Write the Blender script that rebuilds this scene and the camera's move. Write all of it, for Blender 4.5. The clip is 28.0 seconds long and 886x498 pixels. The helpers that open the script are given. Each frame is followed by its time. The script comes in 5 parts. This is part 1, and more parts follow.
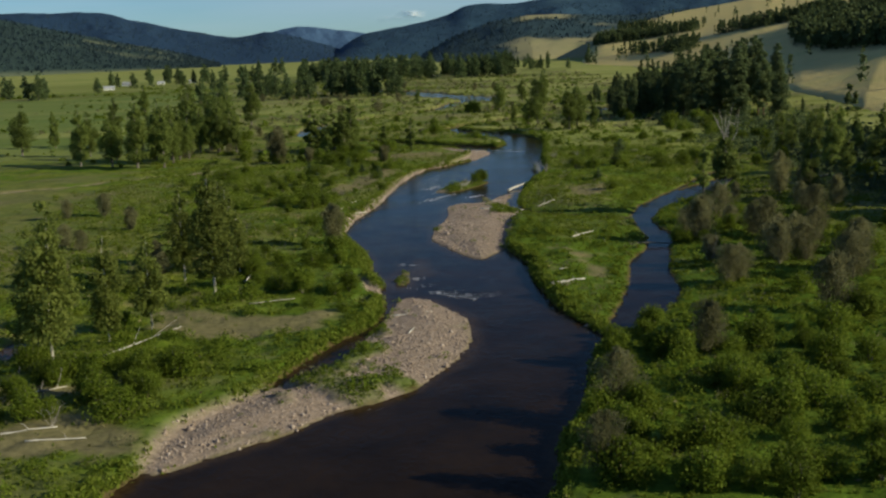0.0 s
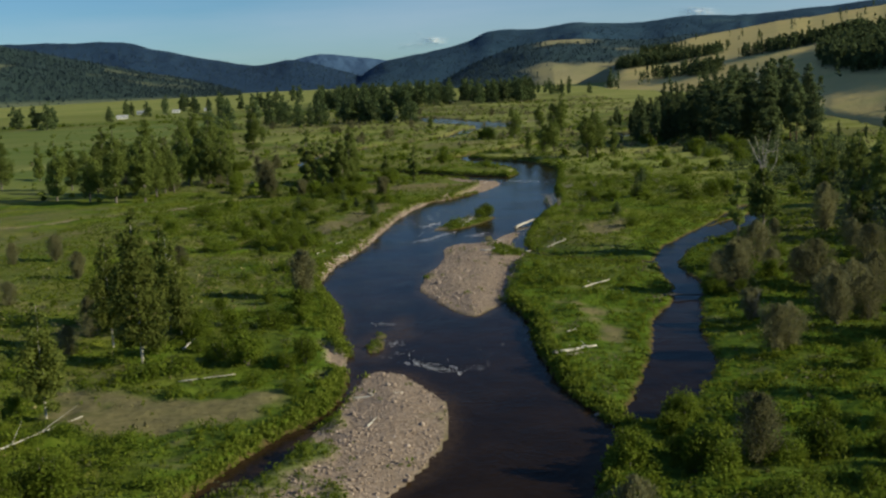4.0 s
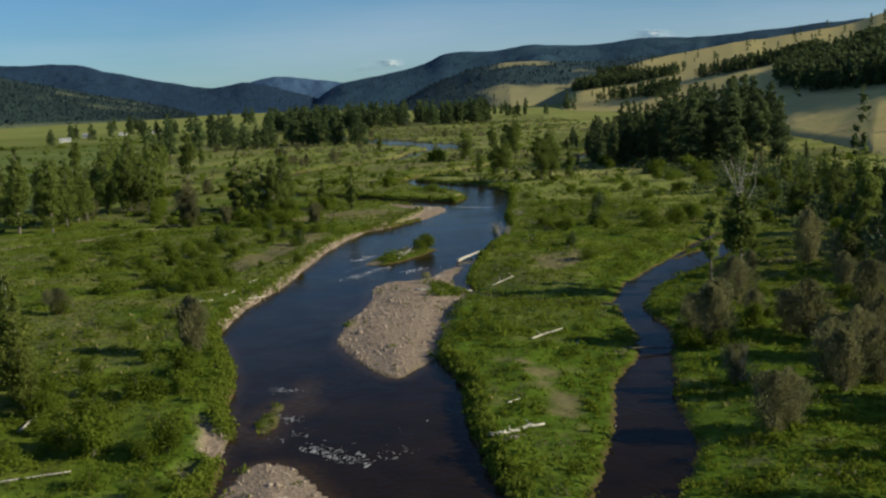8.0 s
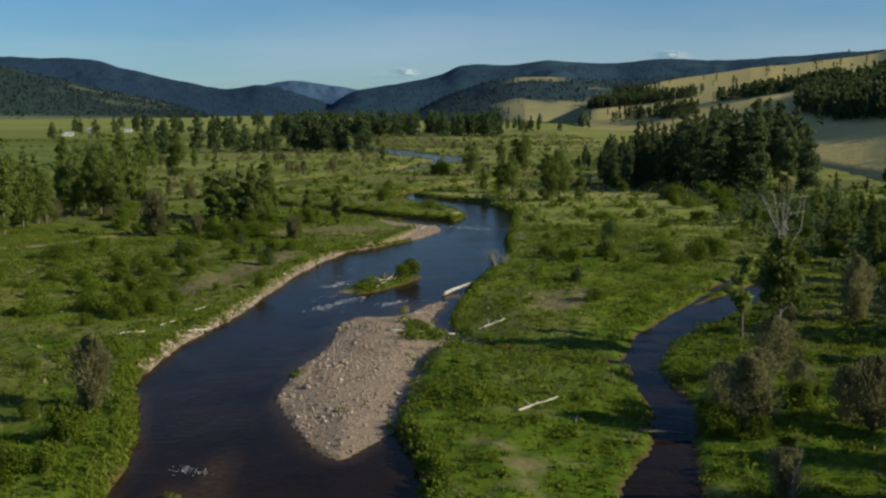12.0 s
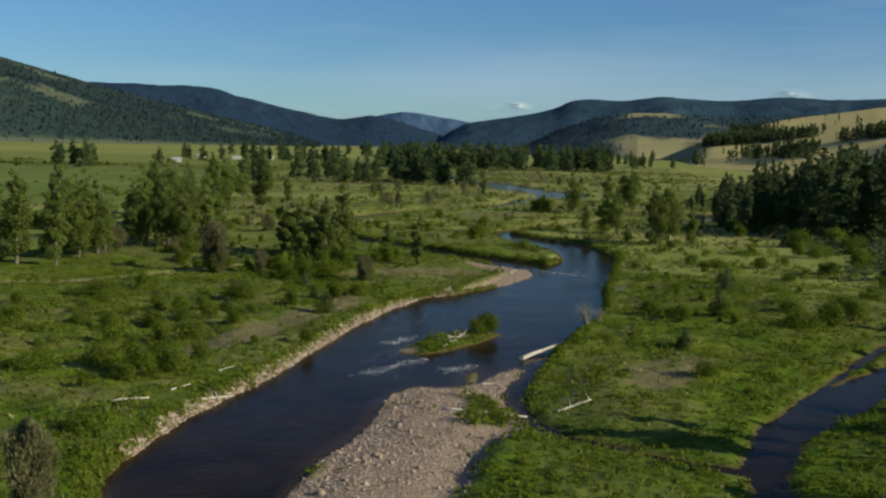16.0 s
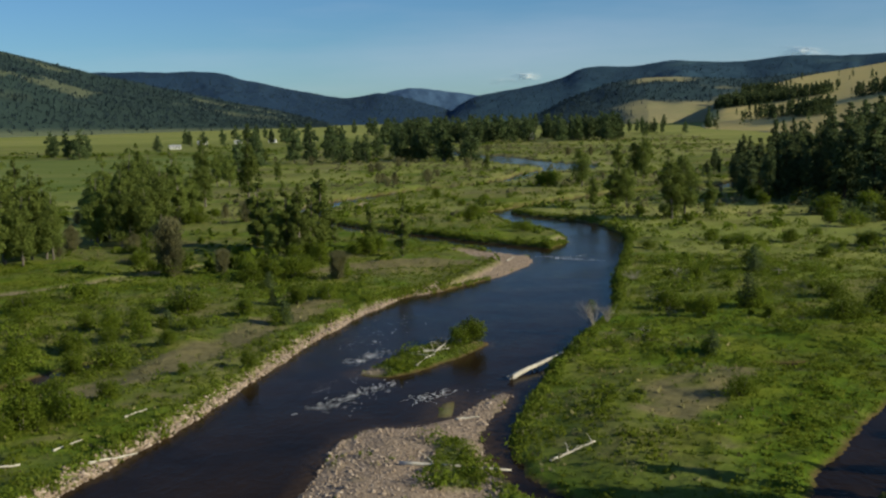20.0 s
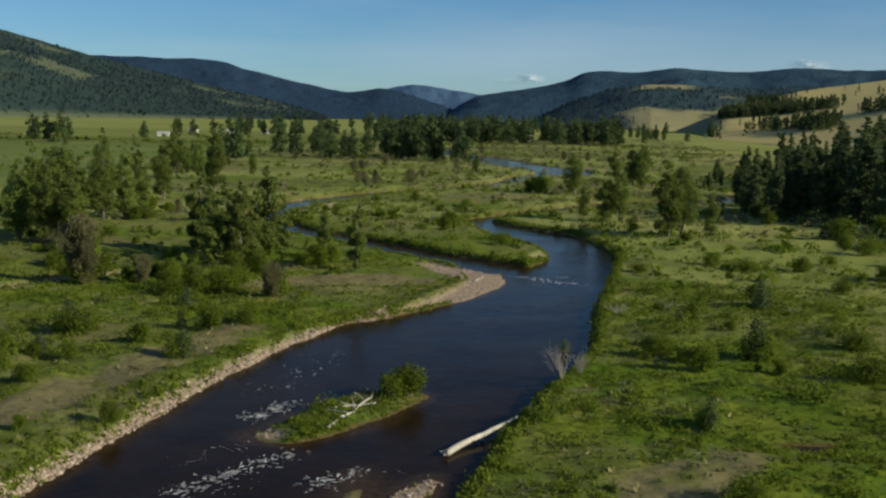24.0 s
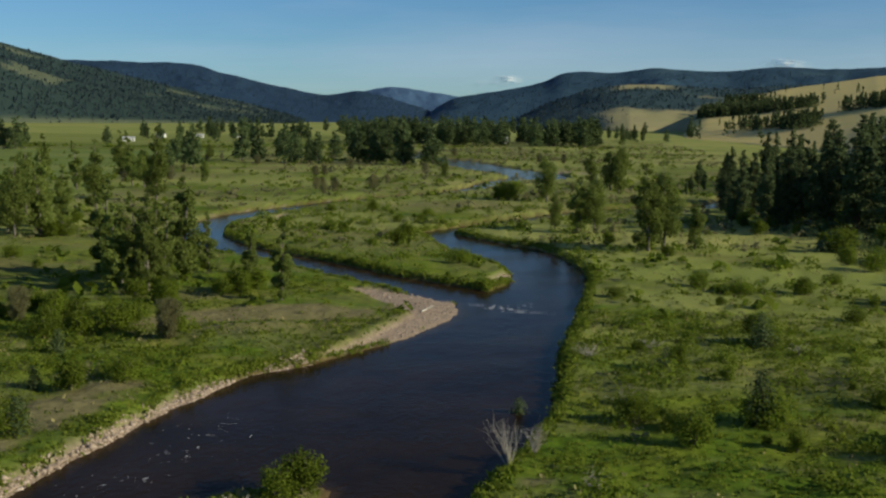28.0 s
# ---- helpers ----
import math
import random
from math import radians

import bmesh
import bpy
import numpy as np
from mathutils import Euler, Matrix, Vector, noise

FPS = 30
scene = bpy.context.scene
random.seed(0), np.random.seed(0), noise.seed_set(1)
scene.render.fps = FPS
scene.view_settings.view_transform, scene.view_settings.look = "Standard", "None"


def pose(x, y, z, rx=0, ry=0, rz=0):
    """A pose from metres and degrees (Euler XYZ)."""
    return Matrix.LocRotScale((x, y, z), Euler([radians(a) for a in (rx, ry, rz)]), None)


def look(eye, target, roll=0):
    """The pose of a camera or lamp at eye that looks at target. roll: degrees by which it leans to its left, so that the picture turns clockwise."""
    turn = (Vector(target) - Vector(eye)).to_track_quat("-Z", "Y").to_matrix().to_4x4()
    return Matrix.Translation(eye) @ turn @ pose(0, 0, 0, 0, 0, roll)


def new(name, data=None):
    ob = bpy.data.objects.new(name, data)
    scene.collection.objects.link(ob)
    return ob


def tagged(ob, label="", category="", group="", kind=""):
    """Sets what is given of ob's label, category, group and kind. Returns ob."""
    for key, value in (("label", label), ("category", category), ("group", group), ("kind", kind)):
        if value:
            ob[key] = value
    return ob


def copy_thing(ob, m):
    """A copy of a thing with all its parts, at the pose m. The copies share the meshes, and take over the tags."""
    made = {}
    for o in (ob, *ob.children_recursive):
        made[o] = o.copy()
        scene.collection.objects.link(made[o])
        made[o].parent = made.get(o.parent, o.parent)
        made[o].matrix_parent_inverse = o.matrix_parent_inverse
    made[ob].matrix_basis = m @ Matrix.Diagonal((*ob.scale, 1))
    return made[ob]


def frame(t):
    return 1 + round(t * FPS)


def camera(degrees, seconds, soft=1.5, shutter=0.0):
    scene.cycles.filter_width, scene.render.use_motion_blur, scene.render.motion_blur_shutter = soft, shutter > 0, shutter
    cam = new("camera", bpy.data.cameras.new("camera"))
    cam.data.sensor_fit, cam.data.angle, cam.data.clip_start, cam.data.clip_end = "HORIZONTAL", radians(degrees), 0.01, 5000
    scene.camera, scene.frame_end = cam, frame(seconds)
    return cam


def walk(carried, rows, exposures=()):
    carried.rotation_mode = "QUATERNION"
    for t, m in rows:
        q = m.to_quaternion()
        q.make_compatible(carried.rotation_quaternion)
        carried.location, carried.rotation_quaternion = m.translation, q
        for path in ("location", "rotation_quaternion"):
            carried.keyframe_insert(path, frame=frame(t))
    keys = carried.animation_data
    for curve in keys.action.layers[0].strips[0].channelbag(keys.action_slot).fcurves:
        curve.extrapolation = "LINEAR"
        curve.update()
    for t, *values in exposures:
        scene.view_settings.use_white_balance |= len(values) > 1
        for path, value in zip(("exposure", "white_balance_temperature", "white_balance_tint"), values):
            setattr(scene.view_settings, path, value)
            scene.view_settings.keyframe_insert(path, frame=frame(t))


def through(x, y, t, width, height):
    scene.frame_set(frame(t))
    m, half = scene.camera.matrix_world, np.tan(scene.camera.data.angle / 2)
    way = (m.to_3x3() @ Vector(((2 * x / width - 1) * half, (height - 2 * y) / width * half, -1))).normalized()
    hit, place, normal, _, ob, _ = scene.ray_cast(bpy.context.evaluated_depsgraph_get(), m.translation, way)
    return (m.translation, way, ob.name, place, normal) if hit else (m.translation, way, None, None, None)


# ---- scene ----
cam = camera(42.0, 28.0, 2.4)
PATH = [
    (0, (-7.55, -27.53, 31.108), (-7.501, -25.56, 30.765), -2.1),
    (0.5, (-6.7, -23.873, 30.981), (-6.659, -21.904, 30.637), -2.0),
    (1, (-5.934, -20.328, 30.779), (-5.903, -18.357, 30.442), -2.0),
    (1.5, (-5.22, -16.737, 30.525), (-5.2, -14.763, 30.205), -2.0),
    (2, (-4.501, -13.328, 30.275), (-4.489, -11.351, 29.97), -2.1),
    (2.5, (-3.889, -9.96, 30.141), (-3.882, -7.983, 29.839), -2.1),
    (3, (-3.124, -6.515, 30.027), (-3.119, -4.538, 29.726), -2.4),
    (3.5, (-2.534, -3.13, 29.943), (-2.527, -1.152, 29.643), -2.5),
    (5.5, (0.02, 10.379, 28.959), (0.04, 12.36, 28.682), -3.0),
    (6, (0.612, 13.477, 28.797), (0.639, 15.459, 28.531), -3.0),
    (6.5, (1.126, 16.825, 28.638), (1.163, 18.809, 28.391), -3.1),
    (7, (1.657, 19.948, 28.354), (1.71, 21.933, 28.119), -3.1),
    (7.5, (2.246, 23.267, 28.235), (2.313, 25.251, 27.992), -3.0),
    (8, (2.813, 26.616, 28.107), (2.895, 28.597, 27.845), -2.7),
    (8.5, (3.371, 29.771, 27.984), (3.466, 31.75, 27.709), -2.6),
    (9, (3.911, 32.999, 27.916), (4.018, 34.977, 27.638), -2.3),
    (9.5, (4.507, 36.374, 27.84), (4.617, 38.352, 27.565), -2.2),
    (10, (5.081, 39.816, 27.745), (5.196, 41.794, 27.47), -1.8),
    (10.5, (5.582, 43.294, 27.65), (5.687, 45.272, 27.375), -1.3),
    (11, (6.197, 46.557, 27.582), (6.296, 48.536, 27.308), -0.8),
    (11.5, (6.811, 49.919, 27.511), (6.89, 51.9, 27.25), -0.3),
    (12, (7.406, 53.237, 27.319), (7.474, 55.221, 27.077), 0.0),
    (12.5, (7.943, 56.587, 27.215), (7.998, 58.574, 26.988), 0.3),
    (14.5, (10.186, 69.547, 26.995), (10.132, 71.538, 26.806), 1.7),
    (15, (10.76, 73.203, 26.947), (10.682, 75.193, 26.763), 1.7),
    (15.5, (11.219, 76.86, 26.9), (11.119, 78.848, 26.715), 1.6),
    (16, (11.693, 80.366, 26.701), (11.573, 82.353, 26.514), 1.3),
    (16.5, (12.226, 83.865, 26.575), (12.09, 85.852, 26.385), 1.0),
    (17, (12.59, 87.402, 26.516), (12.446, 89.388, 26.326), 0.6),
    (17.5, (13.042, 90.904, 26.439), (12.901, 92.889, 26.244), 0.3),
    (18, (13.563, 94.261, 26.461), (13.42, 96.244, 26.251), 0.0),
    (18.5, (13.895, 97.556, 26.41), (13.748, 99.538, 26.19), -0.5),
    (19, (14.318, 101.004, 26.442), (14.168, 102.986, 26.217), -1.1),
    (19.5, (14.648, 104.302, 26.427), (14.499, 106.283, 26.2), -1.3),
    (20, (15.097, 107.62, 26.407), (14.95, 109.601, 26.177), -1.4),
    (20.5, (15.553, 111.033, 26.36), (15.407, 113.013, 26.122), -1.0),
    (21, (16.061, 114.537, 26.293), (15.919, 116.518, 26.055), -1.2),
    (21.5, (16.594, 118.06, 26.258), (16.451, 120.042, 26.026), -1.1),
    (23.5, (18.386, 131.703, 26.06), (18.237, 133.683, 25.817), 0.6),
    (24, (18.852, 135.187, 25.996), (18.71, 137.168, 25.763), 1.1),
    (24.5, (19.263, 138.523, 25.98), (19.127, 140.507, 25.766), 1.6),
    (25, (19.734, 142.022, 25.93), (19.619, 144.008, 25.727), 1.9),
    (25.5, (20.133, 145.415, 25.88), (20.028, 147.401, 25.673), 2.2),
    (26, (20.575, 148.889, 25.871), (20.471, 150.875, 25.659), 1.9),
    (26.5, (20.933, 152.44, 25.885), (20.833, 154.426, 25.673), 1.6),
    (27, (21.418, 155.995, 25.868), (21.317, 157.982, 25.658), 1.1),
    (27.5, (21.8, 159.518, 25.892), (21.698, 161.503, 25.677), 0.9),
    (28, (22.126, 162.782, 25.848), (22.017, 164.766, 25.619), 0.6),
]
walk(cam, [(t, look(eye, target, roll)) for t, eye, target, roll in PATH])

# ---- daylight: a low sun from the east side of the valley, clear sky ----
SUN_AZ, SUN_EL = math.atan2(-0.30, 0.95), radians(22.5)
to_sun = Vector((math.cos(SUN_EL) * math.cos(SUN_AZ), math.cos(SUN_EL) * math.sin(SUN_AZ), math.sin(SUN_EL)))
world = bpy.data.worlds.new("sky")
scene.world = world
world.use_nodes = True
wn = world.node_tree.nodes
sky = wn.new("ShaderNodeTexSky")
sky.sky_type, sky.sun_disc = "NISHITA", False
sky.sun_elevation, sky.sun_rotation = SUN_EL, math.pi / 2 - SUN_AZ
sky.altitude, sky.air_density, sky.dust_density, sky.ozone_density = 600, 1.0, 0.1, 2.0
wn["Background"].inputs["Strength"].default_value = 0.072
blue = wn.new("ShaderNodeMix")
blue.data_type, blue.blend_type = "RGBA", "MULTIPLY"
blue.inputs[0].default_value, blue.inputs[7].default_value = 1.0, (0.55, 0.895, 1.28, 1)
world.node_tree.links.new(sky.outputs["Color"], blue.inputs[6])
# Thin high cloud in streaks.
wl = world.node_tree.links
where = wn.new("ShaderNodeMapping")
where.inputs["Scale"].default_value, where.inputs["Rotation"].default_value = (1.3, 0.8, 9.0), (0.05, 0.03, 0.2)
wl.new(wn.new("ShaderNodeTexCoord").outputs["Generated"], where.inputs["Vector"])
veil = wn.new("ShaderNodeTexNoise")
veil.inputs["Scale"].default_value, veil.inputs["Detail"].default_value, veil.inputs["Roughness"].default_value = 1.1, 6, 0.55
wl.new(where.outputs["Vector"], veil.inputs["Vector"])
thin = wn.new("ShaderNodeValToRGB")
thin.color_ramp.elements[0].position, thin.color_ramp.elements[1].position = 0.45, 0.70
thin.color_ramp.elements[1].color = (0.26, 0.26, 0.26, 1)
wl.new(veil.outputs["Fac"], thin.inputs["Fac"])
high = wn.new("ShaderNodeMix")
high.data_type = "RGBA"
high.inputs[7].default_value = (8.5, 9.2, 11.0, 1)
wl.new(thin.outputs["Color"], high.inputs[0])
wl.new(blue.outputs[2], high.inputs[6])
wl.new(high.outputs[2], wn["Background"].inputs["Color"])
sun = new("sun", bpy.data.lights.new("sun", "SUN"))
sun.data.energy, sun.data.angle, sun.data.color = 5.7, radians(0.5), (0.96, 0.885, 0.64)
sun.matrix_world = look(to_sun * 100, (0, 0, 0))
scene.view_settings.exposure = -0.05

# ---- materials ----
def material(name):
    m = bpy.data.materials.new(name)
    m.use_nodes = True
    t = m.node_tree
    return m, t.nodes, t.links, t.nodes["Principled BSDF"]


def noise_tex(n, l, scale, detail=4.0, rough=0.55, where=None, stretch=None):
    tex = n.new("ShaderNodeTexNoise")
    tex.inputs["Scale"].default_value, tex.inputs["Detail"].default_value, tex.inputs["Roughness"].default_value = scale, detail, rough
    if where is None:
        where = n.new("ShaderNodeTexCoord").outputs["Object"]
    if stretch:
        mp = n.new("ShaderNodeMapping")
        mp.inputs["Scale"].default_value = stretch
        l.new(where, mp.inputs["Vector"])
        where = mp.outputs["Vector"]
    l.new(where, tex.inputs["Vector"])
    return tex.outputs["Fac"]


def ramp(n, l, fac, stops):
    r = n.new("ShaderNodeValToRGB")
    e = r.color_ramp.elements
    while len(e) < len(stops):
        e.new(0.5)
    for k, (p, c) in zip(e, stops):
        k.position, k.color = p, (*c, 1)
    l.new(fac, r.inputs["Fac"])
    return r.outputs["Color"]


def mix(n, l, fac, a, b, how="MIX"):
    m = n.new("ShaderNodeMix")
    m.data_type, m.blend_type = "RGBA", how
    for socket, v in ((m.inputs[0], fac), (m.inputs[6], a), (m.inputs[7], b)):
        if isinstance(v, (int, float)):
            socket.default_value = v
        elif isinstance(v, tuple):
            socket.default_value = (*v, 1)
        else:
            l.new(v, socket)
    return m.outputs[2]


def bump(n, l, bsdf, height, strength, distance):
    b = n.new("ShaderNodeBump")
    b.inputs["Strength"].default_value, b.inputs["Distance"].default_value = strength, distance
    l.new(height, b.inputs["Height"])
    l.new(b.outputs["Normal"], bsdf.inputs["Normal"])


def attribute(n, name):
    a = n.new("ShaderNodeAttribute")
    a.attribute_name = name
    return a.outputs["Fac"]


def m_ground():
    m, n, l, b = material("valley_ground")
    pos = n.new("ShaderNodeNewGeometry").outputs["Position"]
    fine = noise_tex(n, l, 1.3, 6, 0.65, pos)
    mid = noise_tex(n, l, 0.11, 5, 0.6, pos)
    wide = noise_tex(n, l, 0.016, 4, 0.55, pos)
    grass = ramp(n, l, fine, [(0.25, (0.088, 0.118, 0.012)), (0.5, (0.150, 0.184, 0.020)), (0.78, (0.215, 0.238, 0.034))])
    lush = ramp(n, l, fine, [(0.25, (0.056, 0.106, 0.009)), (0.75, (0.128, 0.202, 0.015))])
    straw = ramp(n, l, fine, [(0.25, (0.110, 0.098, 0.045)), (0.75, (0.24, 0.205, 0.10))])
    c = mix(n, l, ramp(n, l, mid, [(0.38, (0, 0, 0)), (0.6, (1, 1, 1))]), grass, lush)
    tuft = noise_tex(n, l, 0.38, 4, 0.6, pos)
    c = mix(n, l, 1.0, c, ramp(n, l, tuft, [(0.32, (0.50, 0.52, 0.5)), (0.5, (0.86, 0.86, 0.86)), (0.72, (1.12, 1.05, 1.0))]), "MULTIPLY")
    c = mix(n, l, ramp(n, l, wide, [(0.46, (0, 0, 0)), (0.70, (0.7, 0.7, 0.7))]), c, straw)
    olive = noise_tex(n, l, 0.055, 4, 0.6, pos, (0.7, 1.3, 1))
    c = mix(n, l, ramp(n, l, olive, [(0.48, (0, 0, 0)), (0.66, (0.55, 0.55, 0.55))]), c, straw)
    c = mix(n, l, attribute(n, "lush"), c, mix(n, l, 1.0, lush, ramp(n, l, tuft, [(0.32, (0.48, 0.5, 0.5)), (0.5, (0.80, 0.82, 0.8)), (0.72, (1.05, 1.05, 1.0))]), "MULTIPLY"))
    c = mix(n, l, attribute(n, "dry"), c, straw)
    field = ramp(n, l, noise_tex(n, l, 0.01, 3, 0.5, pos, (0.4, 2.0, 1)), [(0.35, (0.112, 0.158, 0.034)), (0.65, (0.170, 0.196, 0.054))])
    c = mix(n, l, attribute(n, "field"), c, field)
    hay = ramp(n, l, noise_tex(n, l, 0.008, 4, 0.55, pos, (0.4, 2.0, 1)), [(0.35, (0.185, 0.222, 0.048)), (0.65, (0.285, 0.285, 0.088))])
    c = mix(n, l, attribute(n, "hay"), c, hay)
    vor = n.new("ShaderNodeTexVoronoi")
    vor.inputs["Scale"].default_value = 3.2
    l.new(pos, vor.inputs["Vector"])
    peb = ramp(n, l, vor.outputs["Color"], [(0.1, (0.17, 0.125, 0.095)), (0.5, (0.31, 0.235, 0.175)), (0.9, (0.43, 0.34, 0.27))])
    peb = mix(n, l, mid, peb, (0.27, 0.21, 0.15), "MIX")
    c = mix(n, l, attribute(n, "gravel"), c, peb)
    earth = ramp(n, l, fine, [(0.3, (0.05, 0.030, 0.016)), (0.7, (0.15, 0.095, 0.05))])
    c = mix(n, l, attribute(n, "earth"), c, earth)
    l.new(c, b.inputs["Base Color"])
    b.inputs["Roughness"].default_value, b.inputs["Specular IOR Level"].default_value = 0.95, 0.06
    bump(n, l, b, fine, 0.7, 0.25)
    return m


def m_water():
    m, n, l, b = material("river_water")
    pos = n.new("ShaderNodeNewGeometry").outputs["Position"]
    silt = noise_tex(n, l, 0.12, 5, 0.6, pos)
    deep = ramp(n, l, silt, [(0.3, (0.0095, 0.0062, 0.0038)), (0.7, (0.0225, 0.0135, 0.0074))])
    bed = ramp(n, l, noise_tex(n, l, 1.6, 5, 0.65, pos), [(0.3, (0.022, 0.013, 0.006)), (0.7, (0.075, 0.046, 0.022))])
    l.new(mix(n, l, attribute(n, "shallow"), deep, bed), b.inputs["Base Color"])
    b.inputs["Roughness"].default_value, b.inputs["IOR"].default_value = 0.06, 1.33
    b.inputs["Specular IOR Level"].default_value = 0.023
    small = noise_tex(n, l, 1.9, 4, 0.6, pos, (1.0, 0.55, 1))
    patch = noise_tex(n, l, 0.09, 3, 0.5, pos)
    h = mix(n, l, 1.0, small, ramp(n, l, patch, [(0.3, (0.25, 0.25, 0.25)), (0.7, (1, 1, 1))]), "MULTIPLY")
    swell = noise_tex(n, l, 0.6, 3, 0.5, pos, (1.0, 0.4, 1))
    h = mix(n, l, 0.45, h, swell)
    bump(n, l, b, h, 0.65, 0.2)
    return m


def m_leaf(name, dark, light, through=0.28, spread=0.5):
    m, n, l, b = material(name)
    isl = n.new("ShaderNodeNewGeometry").outputs["Random Per Island"]
    ob = n.new("ShaderNodeObjectInfo").outputs["Random"]
    c = ramp(n, l, isl, [(0.0, dark), (0.6, tuple((a + c) / 2 for a, c in zip(dark, light))), (1.0, light)])
    hsv = n.new("ShaderNodeHueSaturation")
    rng = n.new("ShaderNodeMapRange")
    rng.inputs["To Min"].default_value, rng.inputs["To Max"].default_value = 1 - spread / 2, 1 + spread / 2
    l.new(ob, rng.inputs["Value"])
    l.new(rng.outputs["Result"], hsv.inputs["Value"])
    l.new(c, hsv.inputs["Color"])
    l.new(hsv.outputs["Color"], b.inputs["Base Color"])
    b.inputs["Roughness"].default_value, b.inputs["Specular IOR Level"].default_value = 0.7, 0.08
    tr = n.new("ShaderNodeBsdfTranslucent")
    l.new(hsv.outputs["Color"], tr.inputs["Color"])
    add = n.new("ShaderNodeMixShader")
    add.inputs["Fac"].default_value = through
    l.new(b.outputs["BSDF"], add.inputs[1])
    l.new(tr.outputs["BSDF"], add.inputs[2])
    l.new(add.outputs["Shader"], n["Material Output"].inputs["Surface"])
    return m


def m_rough(name, stops, scale, rough=0.85, relief=0.5, depth=0.05, stretch=None, second=None):
    """Stone, bark, wood or soil: two scales of colour and a relief."""
    m, n, l, b = material(name)
    where = n.new("ShaderNodeTexCoord").outputs["Object"]
    fine = noise_tex(n, l, scale, 6, 0.65, where, stretch)
    c = ramp(n, l, fine, stops)
    wide = noise_tex(n, l, scale * 0.12, 3, 0.5, where)
    c = mix(n, l, ramp(n, l, wide, [(0.35, (0.0, 0.0, 0.0)), (0.7, (0.55, 0.55, 0.55))]), c, second or tuple(v * 0.6 for v in stops[0][1]))
    l.new(c, b.inputs["Base Color"])
    b.inputs["Roughness"].default_value = rough
    bump(n, l, b, fine, relief, depth)
    return m


def m_stone():
    m, n, l, b = material("river_stone")
    isl = n.new("ShaderNodeNewGeometry").outputs["Random Per Island"]
    pos = n.new("ShaderNodeNewGeometry").outputs["Position"]
    c = ramp(n, l, isl, [(0.0, (0.22, 0.165, 0.13)), (0.35, (0.31, 0.24, 0.185)), (0.75, (0.42, 0.335, 0.27)), (1.0, (0.58, 0.49, 0.42))])
    f = noise_tex(n, l, 9, 4, 0.6, pos)
    c = mix(n, l, f, c, (0.24, 0.18, 0.13))
    l.new(c, b.inputs["Base Color"])
    b.inputs["Roughness"].default_value = 0.8
    return m


def m_hill(name, forest, clear):
    """A hillside: conifer forest, broken by grass where the mesh says so."""
    m, n, l, b = material(name)
    pos = n.new("ShaderNodeNewGeometry").outputs["Position"]
    crowns = noise_tex(n, l, 0.085, 5, 0.7, pos)
    wide = noise_tex(n, l, 0.012, 4, 0.6, pos)
    green = ramp(n, l, crowns, [(0.3, tuple(v * 0.72 for v in forest)), (0.7, forest)])
    grass = ramp(n, l, crowns, [(0.2, tuple(v * 0.85 for v in clear)), (0.8, clear)])
    grass = mix(n, l, ramp(n, l, wide, [(0.5, (0, 0, 0)), (0.8, (0.6, 0.6, 0.6))]), grass, (clear[0] * 0.55, clear[1] * 0.75, clear[2] * 0.6))
    c = mix(n, l, attribute(n, "wood"), grass, green)
    l.new(c, b.inputs["Base Color"])
    b.inputs["Roughness"].default_value = 0.95
    b.inputs["Specular IOR Level"].default_value = 0.1
    bump(n, l, b, crowns, 0.3, 4.0)
    return m


M_GROUND, M_WATER, M_STONE = m_ground(), m_water(), m_stone()
M_COTTON = m_leaf("cottonwood_leaf", (0.112, 0.152, 0.032), (0.195, 0.238, 0.058), 0.5, 0.5)
# Cottonwood leaf again for distant trees, shade and haze mixed into its colour.
M_FARLEAF = m_leaf("far_cottonwood_leaf_painted_shade", (0.066, 0.100, 0.040), (0.110, 0.148, 0.056), 0.45, 0.5)
M_ASPEN = m_leaf("young_cottonwood_leaf", (0.12, 0.152, 0.03), (0.22, 0.25, 0.06), 0.6)
M_WILLOW = m_leaf("green_willow_leaf", (0.092, 0.135, 0.012), (0.155, 0.196, 0.024), 0.5, 0.5)
M_GREY = m_leaf("grey_willow_twig", (0.138, 0.138, 0.064), (0.235, 0.224, 0.112), 0.5)
M_PINE = m_leaf("pine_needle", (0.062, 0.090, 0.038), (0.116, 0.148, 0.058), 0.45)
# Conifers of the far hills, with the blue of haze in their colour.
M_FARPINE = m_leaf("haze_tinted_far_conifer", (0.044, 0.074, 0.088), (0.060, 0.096, 0.108), 0.4)
M_GRASS = m_leaf("meadow_grass_blade", (0.105, 0.145, 0.014), (0.195, 0.232, 0.036), 0.5)
M_HERB = m_leaf("lush_herb_leaf", (0.135, 0.180, 0.014), (0.185, 0.225, 0.024), 0.5, 0.4)
M_SEDGE = m_leaf("dry_sedge_blade", (0.10, 0.10, 0.04), (0.25, 0.22, 0.10), 0.2)
M_BARK = m_rough("grey_bark", [(0.3, (0.07, 0.06, 0.05)), (0.7, (0.24, 0.21, 0.17))], 3.0, 0.9, 0.8, 0.05, (1, 1, 0.25))
M_PALE = m_rough("pale_bark", [(0.3, (0.28, 0.26, 0.21)), (0.7, (0.62, 0.58, 0.50))], 2.0, 0.8, 0.5, 0.03, (1, 1, 0.4))
M_PINEBARK = m_rough("pine_bark", [(0.3, (0.04, 0.027, 0.018)), (0.7, (0.16, 0.10, 0.06))], 3.0, 0.9, 0.8, 0.05, (1, 1, 0.3))
